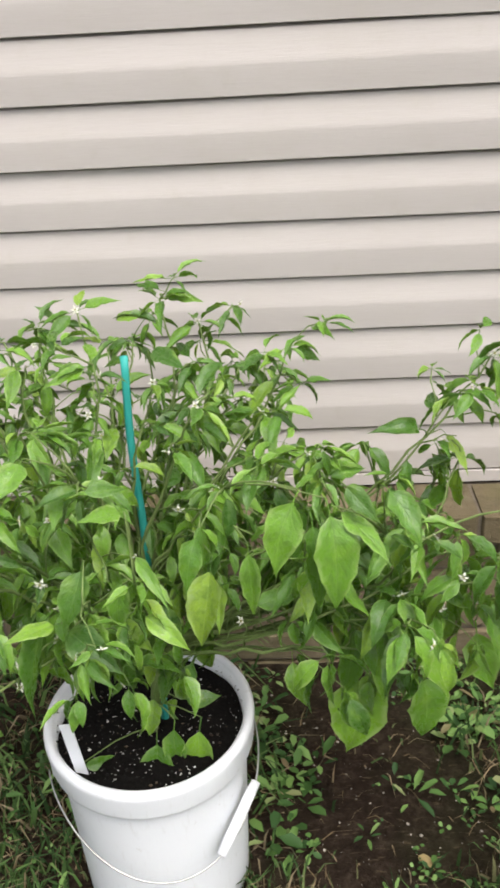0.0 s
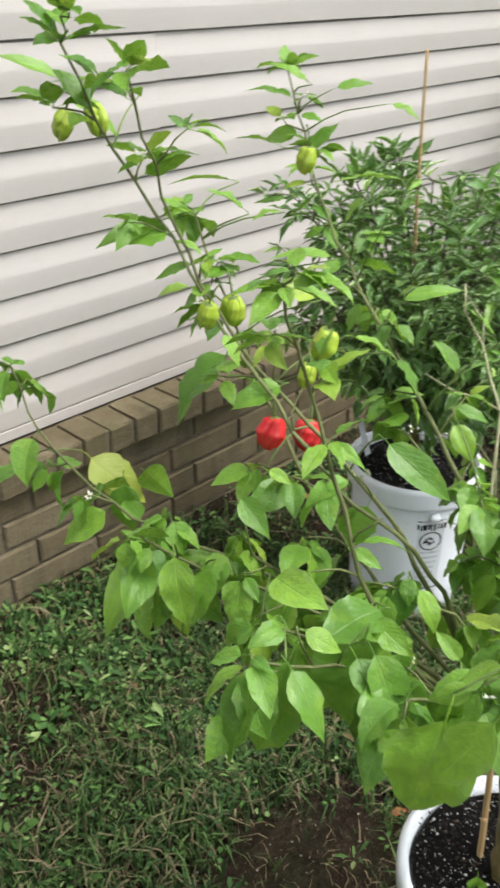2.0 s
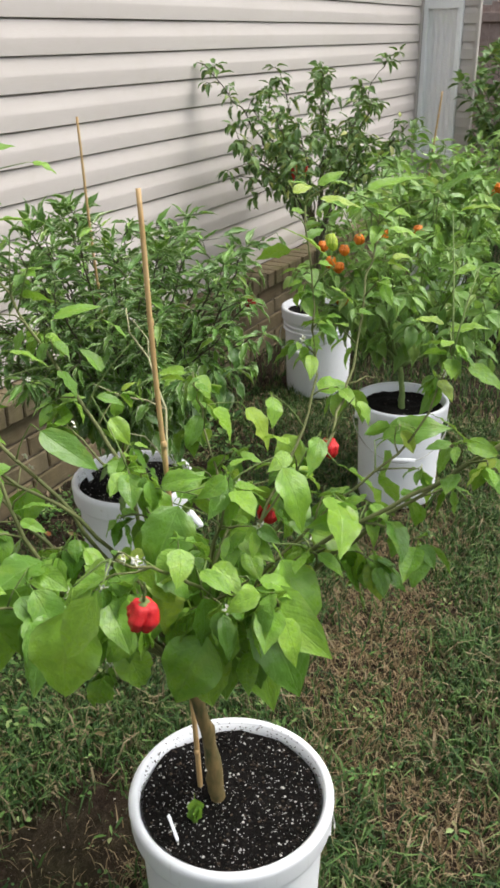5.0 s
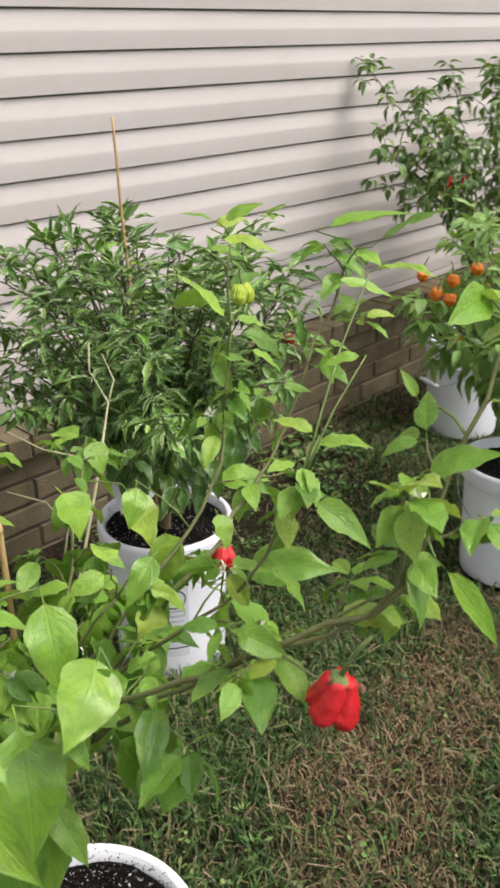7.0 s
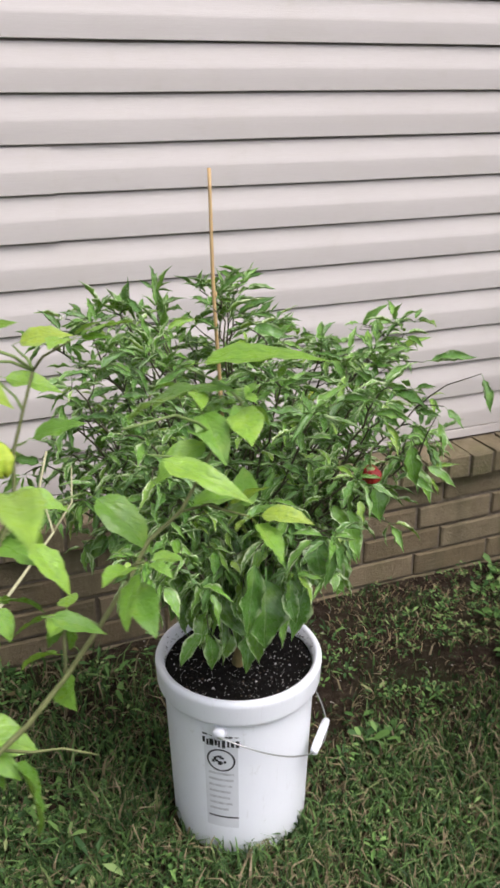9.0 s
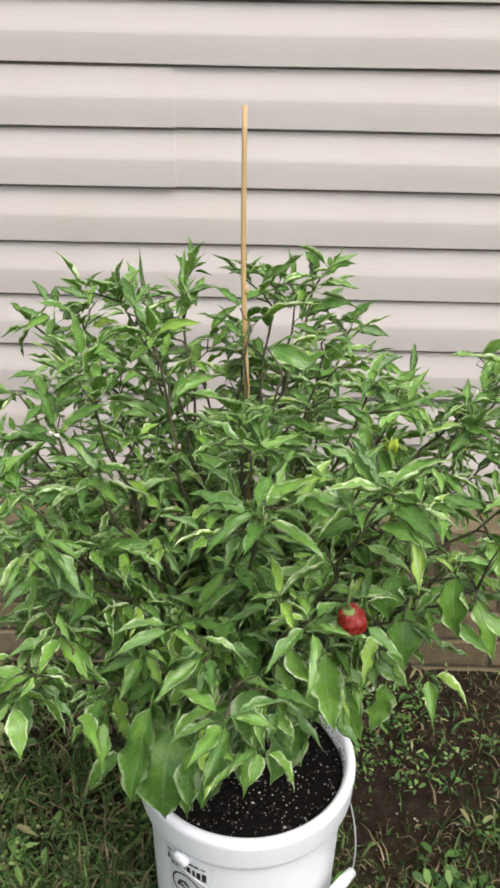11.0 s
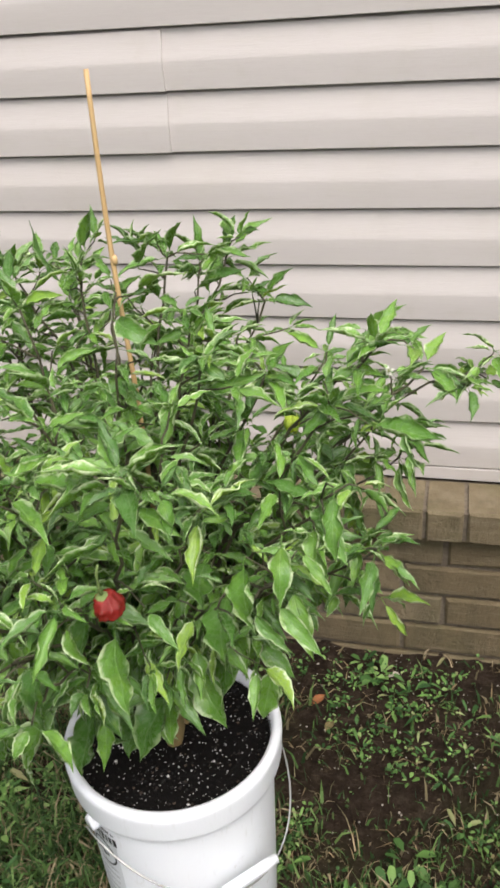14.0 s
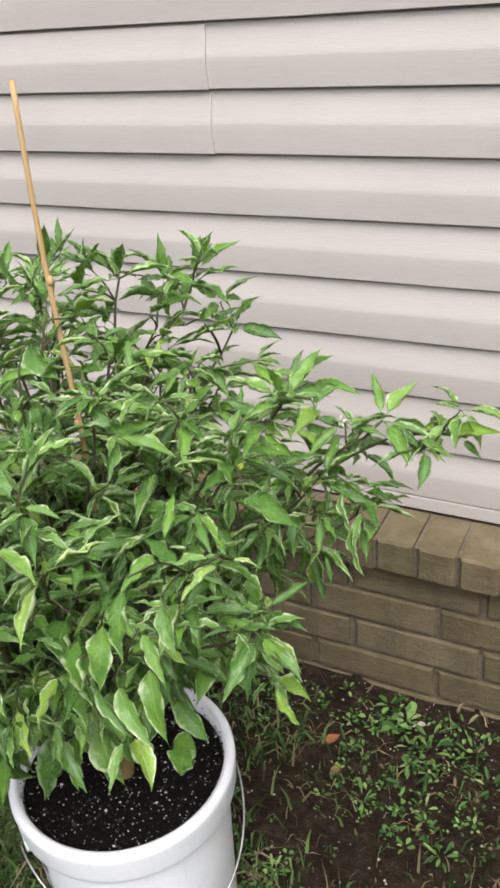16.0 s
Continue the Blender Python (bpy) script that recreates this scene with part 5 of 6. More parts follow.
# dense plant with curled leaves
upper_limbs = [[(1.72, -0.62, 0.82), (1.563, -0.554, 0.955)],
               [(1.76, -0.62, 0.85), (1.682, -0.593, 1.00)],
               [(1.75, -0.56, 0.83), (1.673, -0.438, 0.95)],
               [(1.85, -0.60, 0.85), (1.87, -0.557, 1.01)],
               [(1.88, -0.58, 0.84), (1.92, -0.482, 0.985)],
               [(1.92, -0.60, 0.78), (1.968, -0.482, 0.93)],
               [(2.00, -0.70, 0.80), (2.135, -0.70, 0.965)],
               [(2.0, -0.64, 0.72), (2.11, -0.58, 0.82), (2.175, -0.55, 0.875)],
               [(2.00, -0.62, 0.70), (2.147, -0.548, 0.83), (2.235, -0.535, 0.862)]]
side_limbs = [[(1.98, -0.82, 0.70), (2.07, -0.90, 0.81)],
               [(1.84, -0.90, 0.70), (1.83, -1.07, 0.80)],
               [(1.90, -0.88, 0.74), (1.957, -0.962, 0.95)],
               [(1.70, -0.90, 0.68), (1.60, -1.00, 0.78)]]
limbs = around((1.825, -0.70, 0.75), (0.34, 0.32, 0.27), 54, 7, -0.16) + upper_limbs + side_limbs
FRONT = [((1.777, -0.98, 0.697), (1.768, -1.0, 0.596), 0.72),
         ((1.855, -0.98, 0.751), (1.859, -1.0, 0.686), 0.58),
         ((1.756, -0.99, 0.733), (1.736, -1.01, 0.629), 0.32),
         ((1.921, -0.95, 0.767), (1.933, -0.97, 0.688), 0.42),
         ((1.885, -0.97, 0.79), (1.909, -0.98, 0.758), 0.50),
         ((1.959, -0.95, 0.801), (1.992, -0.97, 0.779), 0.30),
         ((2.074, -0.92, 0.798), (2.116, -0.94, 0.764), 0.30),
         ((2.05, -0.92, 0.787), (2.086, -0.93, 0.755), 0.30),
         ((2.01, -0.88, 0.771), (2.009, -0.9, 0.703), 0.55),
         ((1.993, -0.88, 0.811), (1.988, -0.89, 0.761), 0.70),
         ((2.08, -0.93, 0.874), (2.081, -0.95, 0.822), 0.40),
         ((2.115, -0.9, 0.88), (2.136, -0.92, 0.851), 0.40)]
LOW = [((2.092, -0.9, 0.844), (2.122, -0.92, 0.817), 0.28),
       ((1.945, -0.82, 0.616), (1.982, -0.84, 0.545), 0.48),
       ((1.91, -0.82, 0.568), (1.912, -0.84, 0.501), 0.42),
       ((1.855, -0.8, 0.515), (1.84, -0.82, 0.443), 0.60),
       ((1.817, -0.84, 0.54), (1.793, -0.86, 0.447), 0.42),
       ((1.799, -0.92, 0.605), (1.784, -0.94, 0.523), 0.50),
       ((2.131, -0.96, 0.945), (2.136, -0.98, 0.898), 0.32),
       ((2.077, -0.88, 0.783), (2.099, -0.9, 0.72), 0.32),
       ((2.042, -0.92, 0.838), (2.052, -0.93, 0.771), 0.42),
       ((2.019, -0.76, 0.562), (2.005, -0.77, 0.492), 0.50),
       ((2.147, -0.8, 0.927), (2.21, -0.84, 0.937), 0.30),
       ((1.91, -0.84, 0.581), (1.875, -0.86, 0.49), 0.50)]
TIPS = [((1.851, -0.6, 1.017), (1.89, -0.62, 1.062), 0.38),
        ((1.854, -0.62, 0.992), (1.92, -0.64, 1.017), 0.28),
        ((1.905, -0.55, 0.971), (1.97, -0.57, 1.002), 0.28),
        ((1.923, -0.55, 1.013), (1.975, -0.56, 1.012), 0.36),
        ((1.983, -0.55, 0.959), (2.018, -0.56, 0.979), 0.36),
        ((1.69, -0.62, 1.024), (1.693, -0.62, 1.061), 0.60),
        ((1.629, -0.62, 0.993), (1.591, -0.64, 1.013), 0.35),
        ((2.118, -0.62, 0.946), (2.16, -0.64, 0.987), 0.28),
        ((2.13, -0.62, 0.945), (2.183, -0.63, 0.945), 0.26),
        ((2.109, -0.62, 0.95), (2.079, -0.62, 0.949), 0.34),
        ((1.72, -0.55, 0.976), (1.704, -0.57, 1.06), 0.20),
        ((1.97, -0.55, 0.967), (1.981, -0.56, 0.989), 0.40),
        ((1.837, -0.7, 0.915), (1.889, -0.72, 0.896), 0.42),
        ((1.85, -0.72, 0.868), (1.904, -0.74, 0.903), 0.40),
        ((1.884, -0.72, 0.864), (1.851, -0.74, 0.837), 0.42),
        ((1.865, -0.72, 0.991), (1.92, -0.74, 0.974), 0.40)]
cfg = dict(soil=0.335, fork=(1.838, -0.675, 0.45), stem=0.012, limb=0.0038, tip=0.0013, bare=0.26, node=0.026, shoots=0.85, twig=0.078, fill=0.65, tuft=5, bloom=0.06, leaf=0.060, pitch=-12, spread=24, lift=200, waist=0.80, wob=0.005, low=(0.50, 0.76, 1.4, 4), stem_label="thick brown stem",
           # Bamboo stake cleared towards the camera by a row of leafless balls.
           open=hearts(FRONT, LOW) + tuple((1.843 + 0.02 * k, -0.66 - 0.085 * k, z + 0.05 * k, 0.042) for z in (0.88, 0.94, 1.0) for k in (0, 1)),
           hang=((1.84, -0.72, 0.45, 7, 0.05), (1.80, -1.00, 0.72, 3, 0.07), (1.70, -0.96, 0.70, 5, 0.07), (1.62, -0.90, 0.68, 5, 0.075), (1.86, -0.80, 0.62, 7, 0.07), (1.76, -0.82, 0.58, 6, 0.07)))
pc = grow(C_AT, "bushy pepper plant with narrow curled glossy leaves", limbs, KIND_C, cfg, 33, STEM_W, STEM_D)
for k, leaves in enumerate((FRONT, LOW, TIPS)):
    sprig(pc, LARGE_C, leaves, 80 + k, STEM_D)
pods(pc, POD_DARK, [(1.935, -0.985, 0.845)], 0.036, "dark red wrinkled pepper", rg)
pods(pc, POD_LIME, [(2.02, -0.60, 0.83)], 0.026, "small yellow-green pepper", rg)

# tall plant by the wall with small red pods
limbs = around((3.64, -0.42, 1.04), (0.50, 0.33, 0.25), 22, 9, -0.8, 0.2) + [[(3.45, -0.30, 0.95), (3.36, -0.06, 1.27)], [(3.46, -0.42, 0.85), (3.34, -0.40, 0.95)], [(4.0, -0.45, 1.1), (4.15, -0.5, 1.28)]]
cfg = dict(soil=0.33, fork=(3.49, -0.48, 0.60), stem=0.012, limb=0.0045, tip=0.0016, bare=0.42, node=0.030, shoots=0.95, twig=0.13, fill=0.8, tuft=6, bloom=0.0, leaf=0.061, pitch=-18, spread=26, lift=60, waist=1.1, wob=0.008, low=(0.0, 1.0, 1.0, 3))
pd = grow(D_AT, "tall dark-stemmed pepper plant leaning to the siding", limbs, KIND_D, cfg, 34, STEM_D, STEM_D, 200)
pods(pd, POD_LONG, [(3.36, -0.43, 0.93), (3.42, -0.45, 0.92)], 0.026, "small drooping red pepper", rg)
pods(pd, POD_ORANGE, [(3.28, -0.66, 0.62)], 0.02, "small orange pepper", rg)

# plants with orange pods, out on the lawn
limbs = around((2.90, -1.07, 0.71), (0.36, 0.36, 0.30), 36, 12, -0.45, 0.35) + [[(2.66, -1.04, 0.70), (2.60, -1.02, 0.95)], [(2.80, -1.00, 0.75), (2.78, -0.98, 1.05)]]
cfg = dict(soil=0.305, fork=(2.72, -1.10, 0.44), stem=0.010, limb=0.0052, tip=0.0017, bare=0.40, node=0.045, shoots=0.75, twig=0.12, fill=0.5, tuft=5, bloom=0.0, leaf=0.070, pitch=-20, spread=26, lift=80, waist=0.75, wob=0.006, low=(0.50, 0.85, 1.4, 6))
pe = grow(E_AT, "spreading pepper plant with orange pods on the lawn", limbs, KIND_E, cfg, 35, STEM_G, STEM_G, 220)
pods(pe, POD_ORANGE, [(2.46, -0.94, 0.865), (2.563, -0.96, 0.836), (2.642, -0.974, 0.85), (2.545, -0.93, 0.80), (2.75, -1.01, 0.85), (2.62, -0.92, 0.77), (2.80, -1.10, 0.86), (2.66, -0.92, 0.66)], 0.037, "bright orange wrinkled pepper", rg)
limbs = around((4.52, -1.02, 0.72), (0.50, 0.42, 0.30), 34, 13, -0.3, 0.35)
cfg = dict(cfg, soil=0.33, fork=(4.60, -1.17, 0.50), leaf=0.085)
pf = grow(F_AT, "far pepper plant with orange pods on the lawn", limbs, KIND_E, cfg, 36, STEM_G, STEM_G, 120)
pods(pf, POD_ORANGE, [(4.10, -1.05, 0.80), (4.16, -1.10, 0.82), (4.12, -1.18, 0.78), (4.2, -1.22, 0.84), (4.3, -0.98, 0.74)], 0.045, "bright orange wrinkled pepper", rg)
limbs = around((4.50, -0.62, 0.68), (0.44, 0.34, 0.27), 26, 15, -0.4, 0.3)
cfg = dict(cfg, fork=(4.50, -0.69, 0.52), leaf=0.085)
grow(H_AT, "dense green pepper plant tied to a bamboo stake", limbs, KIND_E, cfg, 38, STEM_G, STEM_G, 80)
limbs = around((6.50, -0.80, 1.02), (0.70, 0.66, 0.40), 46, 14, -0.6, 0.2)
cfg = dict(cfg, fork=(6.55, -0.72, 0.60), leaf=0.10, limb=0.006)
pg = grow(G_AT, "large dark pepper plant in front of a wooden fence", limbs, KIND_D, cfg, 37, STEM_D, STEM_D, 60)
pods(pg, POD_LONG, [(6.0, -0.95, 0.98), (5.98, -1.1, 0.90), (6.02, -0.8, 0.9)], 0.04, "drooping red pepper", rg)

# ---- far end: wing of the house, window, fence ----
wing = thing("wall_east", (6.2, 0, 0), "beige sided return of the house with a narrow window", "wall", kind="structure")
# Kept a thin slab so its end face looks narrow from the camera.
part("wing_core", block(Shape(), 0.02, 0.05, -0.352, 0.02, 0.0, 2.9), TRIM, wing, "pale sheathing", False)
for i in range(24):
    z = FIRST + i * STEP
    sh = Shape()
    for ends in (((-0.352, -0.263), (-0.014, 0.0)) if 0.55 < z < 2.1 else ((-0.352, 0.0),)):
        sh.add([(0.017, y, z) for y in ends] + [(0.0, y, z) for y in ends] + [(0.001, y, z + 0.058) for y in ends] + [(0.015, y, z + STEP) for y in ends], [(0, 1, 3, 2), (2, 3, 5, 4), (4, 5, 7, 6)])
    part("siding_course", sh, SIDING, wing, smooth=False)
part("brick_foot", block(Shape(), -0.06, 0.05, -0.42, -0.09, -0.1, 0.40, 0.004), BRICK, wing, "brown brick foot", False)
part("corner_post", block(Shape(), -0.006, 0.03, -0.368, -0.346, 0.4, 2.9, 0.003), SIDING, wing, "beige corner post", False)
win = thing("window_1", (6.2, 0, 0), "tall white-framed window with a pale curtain", "window", kind="structure")
for name, y0, y1, z0, z1 in (("frame", -0.262, -0.232, 0.66, 2.10), ("frame", -0.045, -0.015, 0.66, 2.10), ("sill", -0.270, -0.005, 0.62, 0.66), ("frame", -0.262, -0.015, 2.10, 2.14), ("rail", -0.232, -0.045, 1.52, 1.57)):
    part(name, block(Shape(), -0.035, 0.012, y0, y1, z0, z1, 0.003), m_plain("white_frame", (0.93, 0.95, 0.97), 0.35, 0.5, vary=0.04) , win, smooth=False)
gl = Nodes("window_glass")
clear_part, gloss = gl.n.new("ShaderNodeBsdfTransparent"), gl.n.new("ShaderNodeBsdfGlossy")
gloss.inputs["Roughness"].default_value = 0.03
both = gl.n.new("ShaderNodeMixShader")
both.inputs[0].default_value = 0.14
gl.l.new(clear_part.outputs[0], both.inputs[1])
gl.l.new(gloss.outputs[0], both.inputs[2])
gl.l.new(both.outputs[0], gl.out.inputs[0])
GLASS = gl.mat
for z0, z1 in ((0.66, 1.52), (1.57, 2.10)):
    pane = part("pane", block(Shape(), -0.012, -0.009, -0.232, -0.045, z0, z1), GLASS, win, smooth=False)
    pane.visible_shadow = False
cu = Shape()
yy = np.linspace(-0.232, -0.045, 30)
cu.add([(0.006 + 0.006 * math.sin(q * 170), q, z) for z in (0.665, 1.52) for q in yy], [(i, i + 1, 31 + i, 30 + i) for i in range(29)])
part("curtain", cu, CURTAIN, win, "pale gathered curtain")

fence = thing("fence", (10.2, 0, 0), "weathered brown wooden board fence behind the garden", "fence")
rg = random.Random(6)
y = -7.0
while y < 3.0:
    w = rg.uniform(0.125, 0.145)
    h = 1.66 + rg.uniform(-0.03, 0.03)
    part("board", block(Shape(), 0, 0.02, y, y + w, 0.02, h, 0.002), FENCE, fence, smooth=False)
    y += w + rg.uniform(0.003, 0.010)
for z in (0.35, 1.48):
    part("rail", block(Shape(), -0.045, -0.002, -7.0, 3.0, z, z + 0.09, 0.003), FENCE, fence, smooth=False)
for k in range(5):
    part("post", block(Shape(), 0.022, 0.11, -6.6 + k * 2.3, -6.51 + k * 2.3, -0.05, 1.72, 0.004), FENCE, fence, smooth=False)

# ---- grass, weeds, litter ----


def blades(rg, x, y, h, w, lean):
    """Tapered bent blades standing at x, y."""
    n = len(x)
    z = level(x, y)
    a = rg.uniform(0, 2 * np.pi, n)
    b = rg.uniform(0, 2 * np.pi, n)
    dx, dy = np.cos(a) * lean * h, np.sin(a) * lean * h
    wx, wy = np.cos(b) * w, np.sin(b) * w
    v = np.zeros((n, 5, 3), np.float32)
    v[:, 0] = np.stack([x - wx, y - wy, z - 0.004], 1)
    v[:, 1] = np.stack([x + wx, y + wy, z - 0.004], 1)
    v[:, 2] = np.stack([x - wx * 0.8 + dx * 0.35, y - wy * 0.8 + dy * 0.35, z + h * 0.6], 1)
    v[:, 3] = np.stack([x + wx * 0.8 + dx * 0.35, y + wy * 0.8 + dy * 0.35, z + h * 0.6], 1)
    v[:, 4] = np.stack([x + dx, y + dy, z + h * np.maximum(0.3, 1 - 0.35 * lean)], 1)
    f = []
    for i in range(0, 5 * n, 5):
        f += [(i, i + 1, i + 3, i + 2), (i + 2, i + 3, i + 4)]
    return v.reshape(-1, 3), f


def spread(rg, n, x0, x1, y0, y1):
    return rg.uniform(x0, x1, n), rg.uniform(y0, y1, n)


def clear(x, y):
    ok = np.ones(len(x), bool)
    for cx, cy in (A_AT, B_AT, C_AT, D_AT, E_AT, F_AT, G_AT, H_AT):
        ok &= (x - cx) ** 2 + (y - cy) ** 2 > 0.134 ** 2
    return ok & (y < -0.09)


def trodden(x, y):
    """Where the grass stays short: the soil strip between the dense plant and the wall."""
    return np.clip((x - 1.85) * 5, 0, 1) * np.clip((3.1 - x) * 3, 0, 1) * np.clip((y + 0.80) * 5, 0, 1)


def lawn(x, y):
    """How grassy the ground is: most out on the lawn, thin by the wall."""
    out = np.clip((-y - 0.15) * 1.9, 0.30, 1) * np.clip((x + 0.1) * 0.8, 0.45, 1)
    return out * np.clip(0.10 + 1.0 * lattice(x, y, 5, 8) + 0.75 * lattice(x, y, 17, 9), 0, 1)


rg = np.random.default_rng(3)
sh, n_all = Shape(), 0
x, y = spread(rg, 210000, -0.7, 3.4, -2.4, -0.09)
keep = clear(x, y) & (rg.uniform(0, 1, len(x)) < np.clip((x + 0.7) / 0.6, 0, 1) * np.clip((y + 2.4) / 0.6, 0, 1) * lawn(x, y) * (1 - (0.97 - 0.22 * trodden(x, y)) * bare(x, y)) * (1 - 0.88 * withered(x, y)) * (1 - 0.45 * trodden(x, y)))
x, y = x[keep], y[keep]
sh.add(*blades(rg, x, y, rg.uniform(0.018, 0.066, len(x)) * (0.55 + 0.9 * lattice(x, y, 8, 21)) * (1 - 0.5 * trodden(x, y)), rg.uniform(0.0012, 0.0034, len(x)), rg.uniform(0.1, 1.6, len(x))))
x, y = spread(rg, 120000, 3.3, 11.0, -5.0, -0.09)
keep = clear(x, y) & (rg.uniform(0, 1, len(x)) < (0.35 + 0.65 * lawn(x, y)) * np.clip((y + 5) / 2.0, 0, 1))
x, y = x[keep], y[keep]
sh.add(*blades(rg, x, y, rg.uniform(0.025, 0.06, len(x)), rg.uniform(0.002, 0.004, len(x)), rg.uniform(0.1, 1.2, len(x))))
for n, x0, x1, y0, y1 in ((95000, -6.5, 11.0, -7.0, -1.9), (30000, -6.5, -0.1, -2.2, -0.09)):
    x, y = spread(rg, n, x0, x1, y0, y1)
    edge = np.clip((x + 6.5) / 2.5, 0, 1) * np.clip((y + 7.0) / 2.5, 0, 1) * np.clip((11.0 - x) / 2.0, 0, 1)
    keep = rg.uniform(0, 1, n) < edge * (0.35 + 0.65 * lattice(x, y, 3, 8))
    x, y = x[keep], y[keep]
    sh.add(*blades(rg, x, y, rg.uniform(0.03, 0.075, len(x)), rg.uniform(0.003, 0.006, len(x)), rg.uniform(0.3, 1.6, len(x))))
tagged(new("grass", sh.mesh("grass", GRASS, False)), "short uneven green lawn grass with dry blades", "grass", kind="stuff")

sh = Shape()
x, y = spread(rg, 150000, -0.3, 3.4, -2.3, -0.09)
keep = clear(x, y) & (rg.uniform(0, 1, len(x)) < 0.13 + 0.87 * withered(x, y)) & (rg.uniform(0, 1, len(x)) > 0.8 * bare(x, y))
x, y = x[keep], y[keep]
sh.add(*blades(rg, x, y, rg.uniform(0.008, 0.030, len(x)), rg.uniform(0.0008, 0.0017, len(x)), rg.uniform(0.8, 2.6, len(x))))
tagged(new("dry_grass", sh.mesh("dry_grass", DRY, False)), "flattened straw-coloured dry grass in the lawn", "grass", kind="stuff")


def weed_leaves(sh, rg, cx, cy, n, size, rise, long):
    """A small weed: leaflets on short stalks round a centre."""
    z0 = float(level(cx, cy))
    a0 = rg.uniform(0, 6)
    for i in range(n):
        a = a0 + i * 2 * np.pi / n + rg.uniform(-0.35, 0.35)
        s = size * rg.uniform(0.7, 1.25)
        c, q = np.cos(a), np.sin(a)
        h = rise * rg.uniform(0.6, 1.2)
        st = s * 0.35
        p = [(st, 0, 0), (st + s * 0.45, -s * long, 0.10 * s), (st + s * 0.85, -s * long * 0.7, 0.06 * s), (st + s, 0, -0.12 * s), (st + s * 0.85, s * long * 0.7, 0.06 * s), (st + s * 0.45, s * long, 0.10 * s), (st + s * 0.5, 0, -0.02 * s)]
        tilt, roll = rg.uniform(-0.25, 0.75), rg.uniform(-0.5, 0.5)
        v = [(cx + X * c - Y * q, cy + X * q + Y * c, z0 + h + Z + (X - st) * tilt + Y * roll) for X, Y, Z in p]
        sh.add(v, [(0, 1, 6), (1, 2, 6), (2, 3, 6), (3, 4, 6), (4, 5, 6), (5, 0, 6)])


sh = Shape()
x, y = spread(rg, 26000, -0.6, 3.2, -1.9, -0.10)
dens = np.clip(1.25 - 0.55 * np.abs(x - 0.95), 0.16, 1) * np.clip(0.35 + 1.1 * x, 0.4, 1) * (1 + 0.9 * trodden(x, y)) * np.clip(1.15 + 0.75 * y, 0.10, 1) * np.clip(lattice(x, y, 5, 12) * 1.6 + lattice(x, y, 14, 13) * 1.3 - 1.0, 0.04, 0.9) * (1 - (0.9 - 0.4 * trodden(x, y)) * bare(x, y))
keep = clear(x, y) & (rg.uniform(0, 1, len(x)) < dens)
for cx, cy in zip(x[keep], y[keep]):
    t, f = rg.uniform(), 0.72 if cx > 1.7 else 1.0
    if t < 0.62:
        weed_leaves(sh, rg, cx, cy, 3, f * rg.uniform(0.005, 0.012), rg.uniform(0.006, 0.040), 0.46)
    elif t < 0.9:
        weed_leaves(sh, rg, cx, cy, rg.integers(4, 7), f * rg.uniform(0.008, 0.020), rg.uniform(0.006, 0.034), 0.27)
    else:
        weed_leaves(sh, rg, cx, cy, rg.integers(5, 8), f * rg.uniform(0.016, 0.040), rg.uniform(0.010, 0.045), 0.15)
for cx, cy in ((1.05, -0.22), (1.12, -0.25), (1.0, -0.42), (0.92, -0.45), (1.35, -0.35), (1.45, -0.2), (2.9, -0.25), (2.8, -0.2), (2.05, -0.16), (0.18, -0.22), (0.24, -0.30), (0.27, -0.42), (0.25, -0.52), (0.30, -0.36), (0.60, -0.30), (0.63, -0.44), (0.58, -0.22), (2.2, -0.62), (0.72, -0.62), (2.88, -0.14), (2.98, -0.18), (3.05, -0.22), (2.95, -0.28), (2.75, -0.36), (2.82, -0.42), (2.7, -0.5), (3.0, -0.36)):
    for k in range(4):
        weed_leaves(sh, rg, cx + rg.uniform(-0.05, 0.05), cy + rg.uniform(-0.04, 0.04), rg.integers(4, 8), rg.uniform(0.016, 0.038), rg.uniform(0.008, 0.035), 0.26)
tagged(new("weeds", sh.mesh("weeds", WEED, True)), "low clover and broad-leaved weeds by the wall", "weeds", kind="stuff")

sh = Shape()
x, y = spread(rg, 9000, -0.5, 3.2, -1.6, -0.09)
keep = clear(x, y) & (rg.uniform(0, 1, len(x)) < 0.05 + 0.40 * bare(x, y) + 0.25 * (y > -0.3))
for cx, cy in zip(x[keep], y[keep]):
    s = 0.0007 + 0.0024 * rg.uniform() ** 2 * (1.7 if rg.uniform() > 0.93 else 1)
    o = np.array([(1, 0, 0), (-1, 0, 0), (0, 1, 0), (0, -1, 0), (0, 0, 0.7), (0, 0, -0.5)]) * s * rg.uniform(0.6, 1.4, (6, 1))
    sh.add(o + (cx, cy, float(level(cx, cy)) + 0.004), [(0, 2, 4), (2, 1, 4), (1, 3, 4), (3, 0, 4), (2, 0, 5), (1, 2, 5), (3, 1, 5), (0, 3, 5)])
tagged(new("grit", sh.mesh("grit", CHIP, False)), "pale grit and crumbs scattered on bare soil", "grit", kind="stuff")

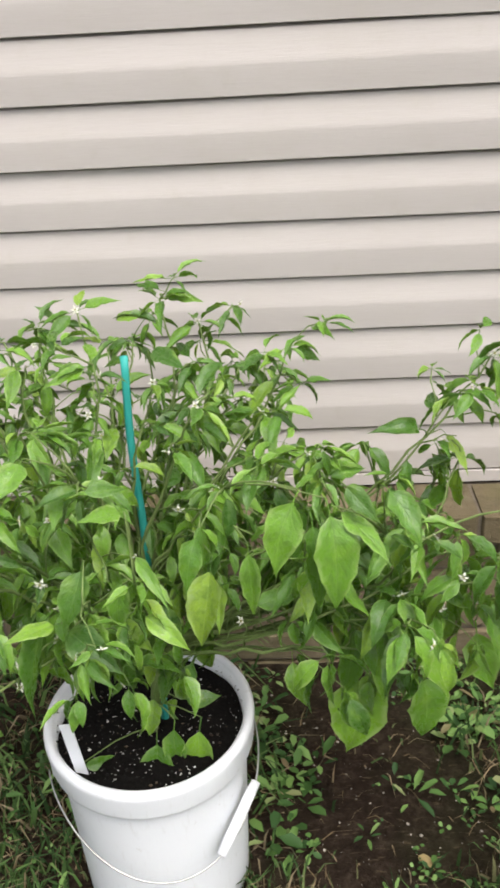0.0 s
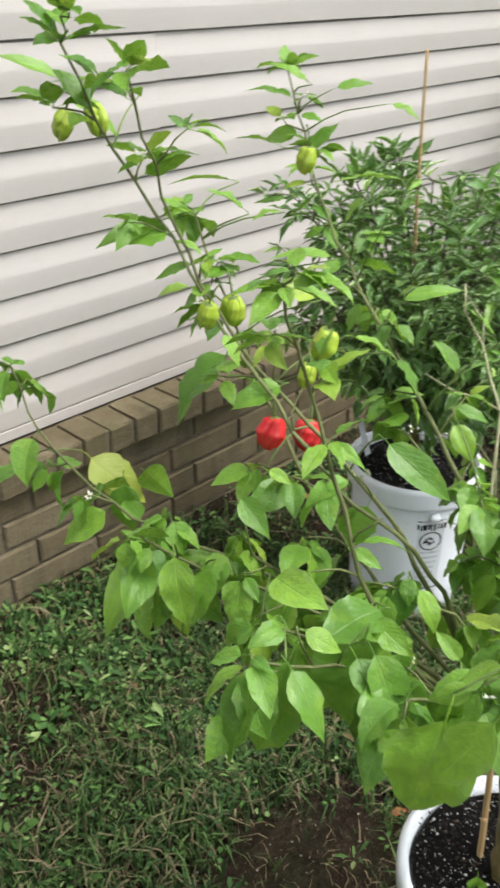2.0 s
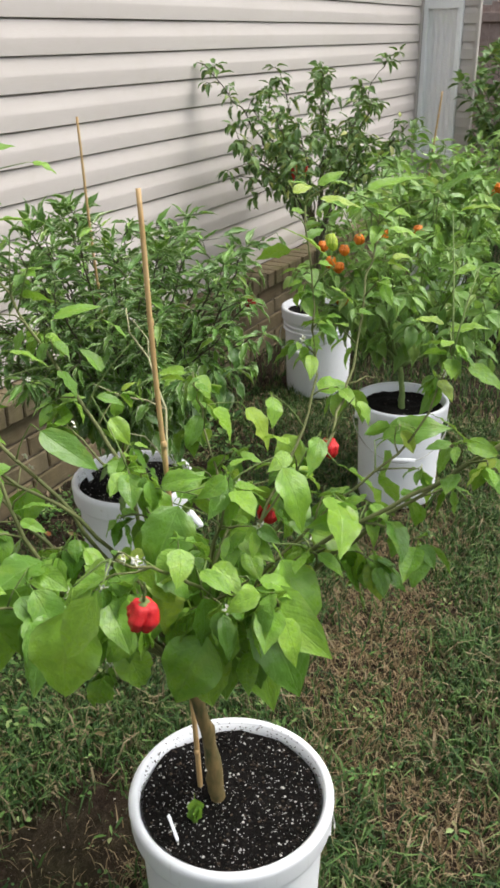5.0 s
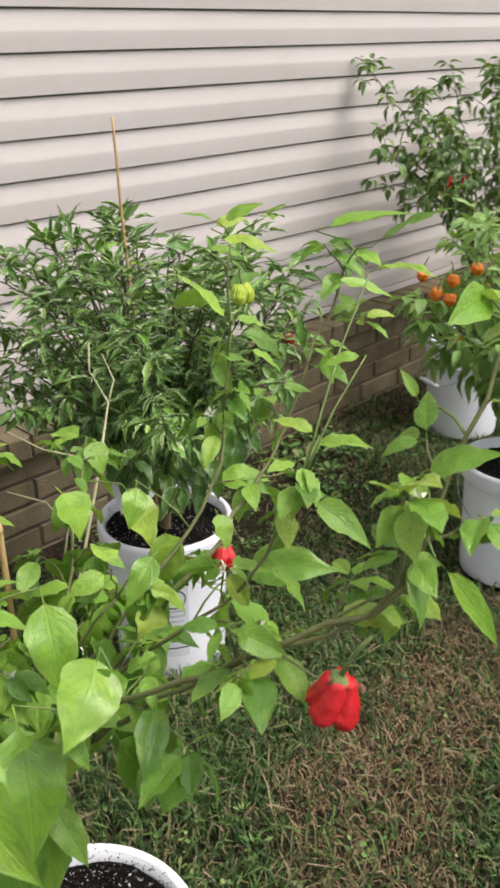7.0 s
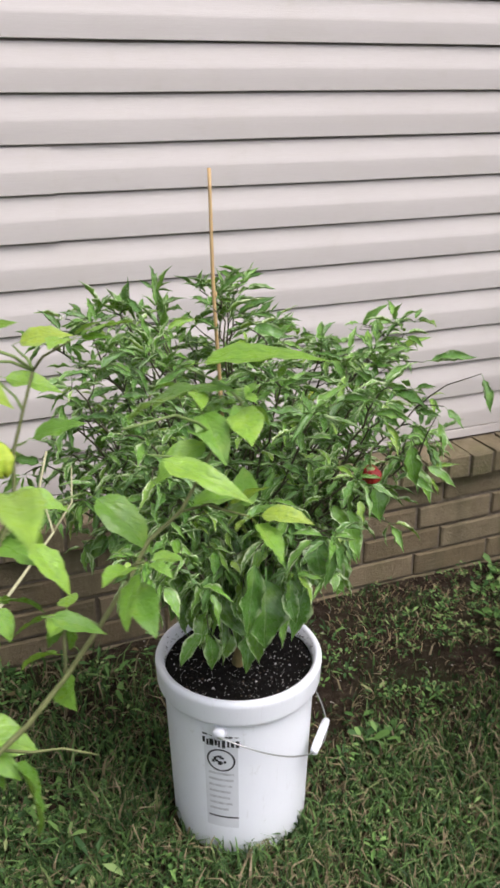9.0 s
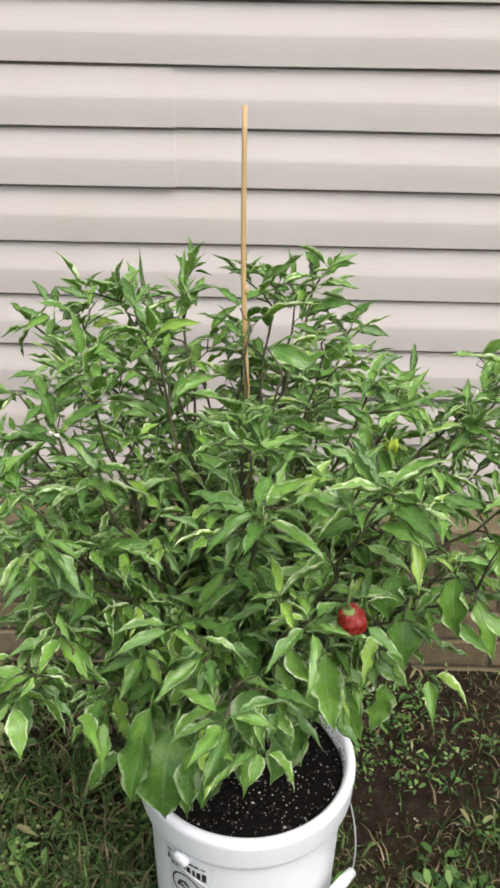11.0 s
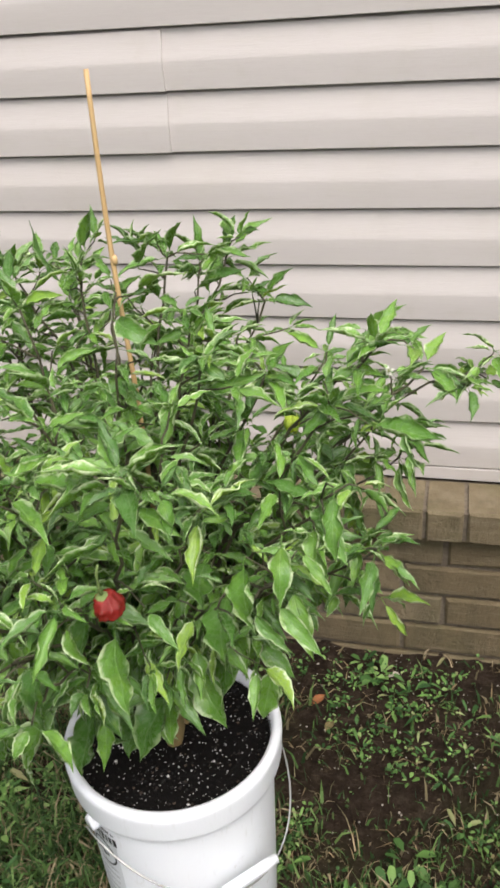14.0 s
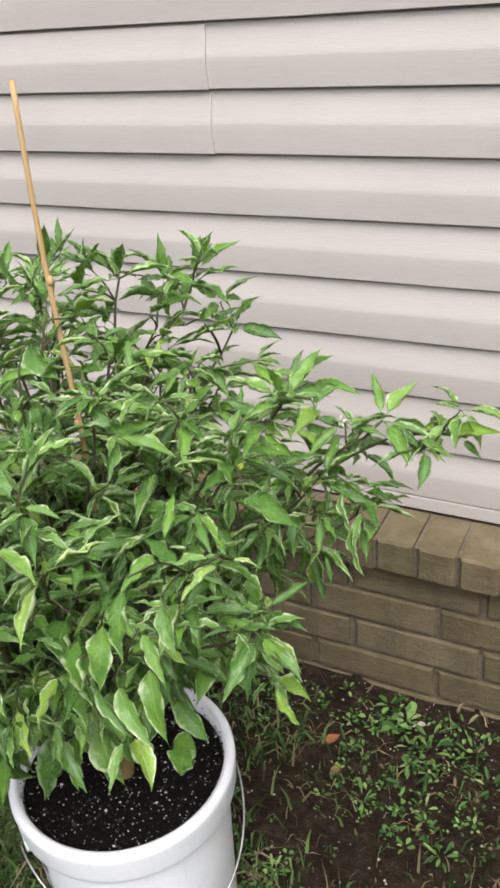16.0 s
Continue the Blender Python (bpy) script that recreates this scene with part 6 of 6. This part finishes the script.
fl = random.Random(9)
for cx, cy, s, mat, lab in ((1.962, -0.272, 0.038, LITTER, "rusty orange fallen leaf on bare soil"), (2.0, -0.335, 0.034, m_plain("tan_leaf", (0.22, 0.17, 0.08), 0.8, 0.2), "tan curled fallen leaf on bare soil"),
                          (0.47, -0.55, 0.035, m_plain("straw_leaf", (0.34, 0.26, 0.12), 0.8, 0.2), "straw-coloured fallen leaf on bare soil"), (1.27, -1.08, 0.035, LITTER, "brown fallen leaf on bare soil"), (2.13, -0.15, 0.03, CHIP, "pale dry fallen leaf by the wall")):
    lf = leaf_shape(0.55, 0.5, 0.3, 0.5, 0.15, fl, stalk=0.12)
    ob = new("fallen_leaf", lf.mesh("fallen_leaf", mat))
    ob.matrix_basis = Matrix.Translation((cx, cy, float(level(cx, cy)) + 0.010)) @ Euler((0.15, -0.15, fl.uniform(0, 6))).to_matrix().to_4x4() @ Matrix.Scale(s, 4)
    tagged(ob, lab, "leaf")

# ---- bricks ----


def brick_mesh(name, length, height, depth, mat, rg, top=False):
    """A brick with worn, chamfered edges; its face looks to -y."""
    c, j = 0.0045, 0.0016
    x, z = length / 2, height / 2
    q = lambda: rg.uniform(-j, j)
    v = []
    for d, e in ((c, 0.0), (0.0, c)):
        v += [(sx * (x - d) + q(), e + q() * 0.6, sz * (z - d) + q()) for sx, sz in ((-1, -1), (1, -1), (1, 1), (-1, 1))]
    v += [(sx * x, depth, sz * z) for sx, sz in ((-1, -1), (1, -1), (1, 1), (-1, 1))]
    f = [(0, 1, 2, 3)] + [(a, a + 4, (a + 1) % 4 + 4, (a + 1) % 4) for a in range(4)] + [(a + 4, a + 8, (a + 1) % 4 + 8, (a + 1) % 4 + 4) for a in range(4)]
    return Shape().add(v, f).mesh(name, mat, False)


rg = random.Random(2)
STRETCH = [brick_mesh("brick", 0.2435, 0.0662, 0.03, BRICK, rg) for _ in range(6)]
EDGE = [brick_mesh("rowlock_brick", 0.0675, 0.0685, 0.112, ROWLOCK, rg) for _ in range(8)]
for c in range(-1, 4):
    off = 2.206 if c % 2 else 2.123
    k = int((-1.9 - off) / 0.254)
    while off + 0.254 * k + 0.127 < 6.06:
        ob = new("brick", STRETCH[rg.randrange(6)])
        ob.parent = wall
        ob.location = (off + 0.254 * (k + 0.5), -0.084 + rg.uniform(-0.002, 0.002), 0.006 + COURSE * (c + 0.5) + rg.uniform(-0.0012, 0.0012))
        ob.rotation_euler = (rg.uniform(-0.008, 0.008), rg.uniform(-0.006, 0.006), rg.uniform(-0.008, 0.008))
        k += 1
k = int((-1.9 - 2.239) / COURSE)
while 2.239 + COURSE * k < 6.08:
    ob = new("rowlock_brick", EDGE[rg.randrange(8)])
    ob.parent = wall
    ob.location = (2.239 + COURSE * (k + 0.5), -0.117 + rg.uniform(-0.003, 0.003), 0.3525 + rg.uniform(-0.0015, 0.0015))
    ob.rotation_euler = (rg.uniform(-0.010, 0.010), rg.uniform(-0.012, 0.012), rg.uniform(-0.015, 0.015))
    k += 1
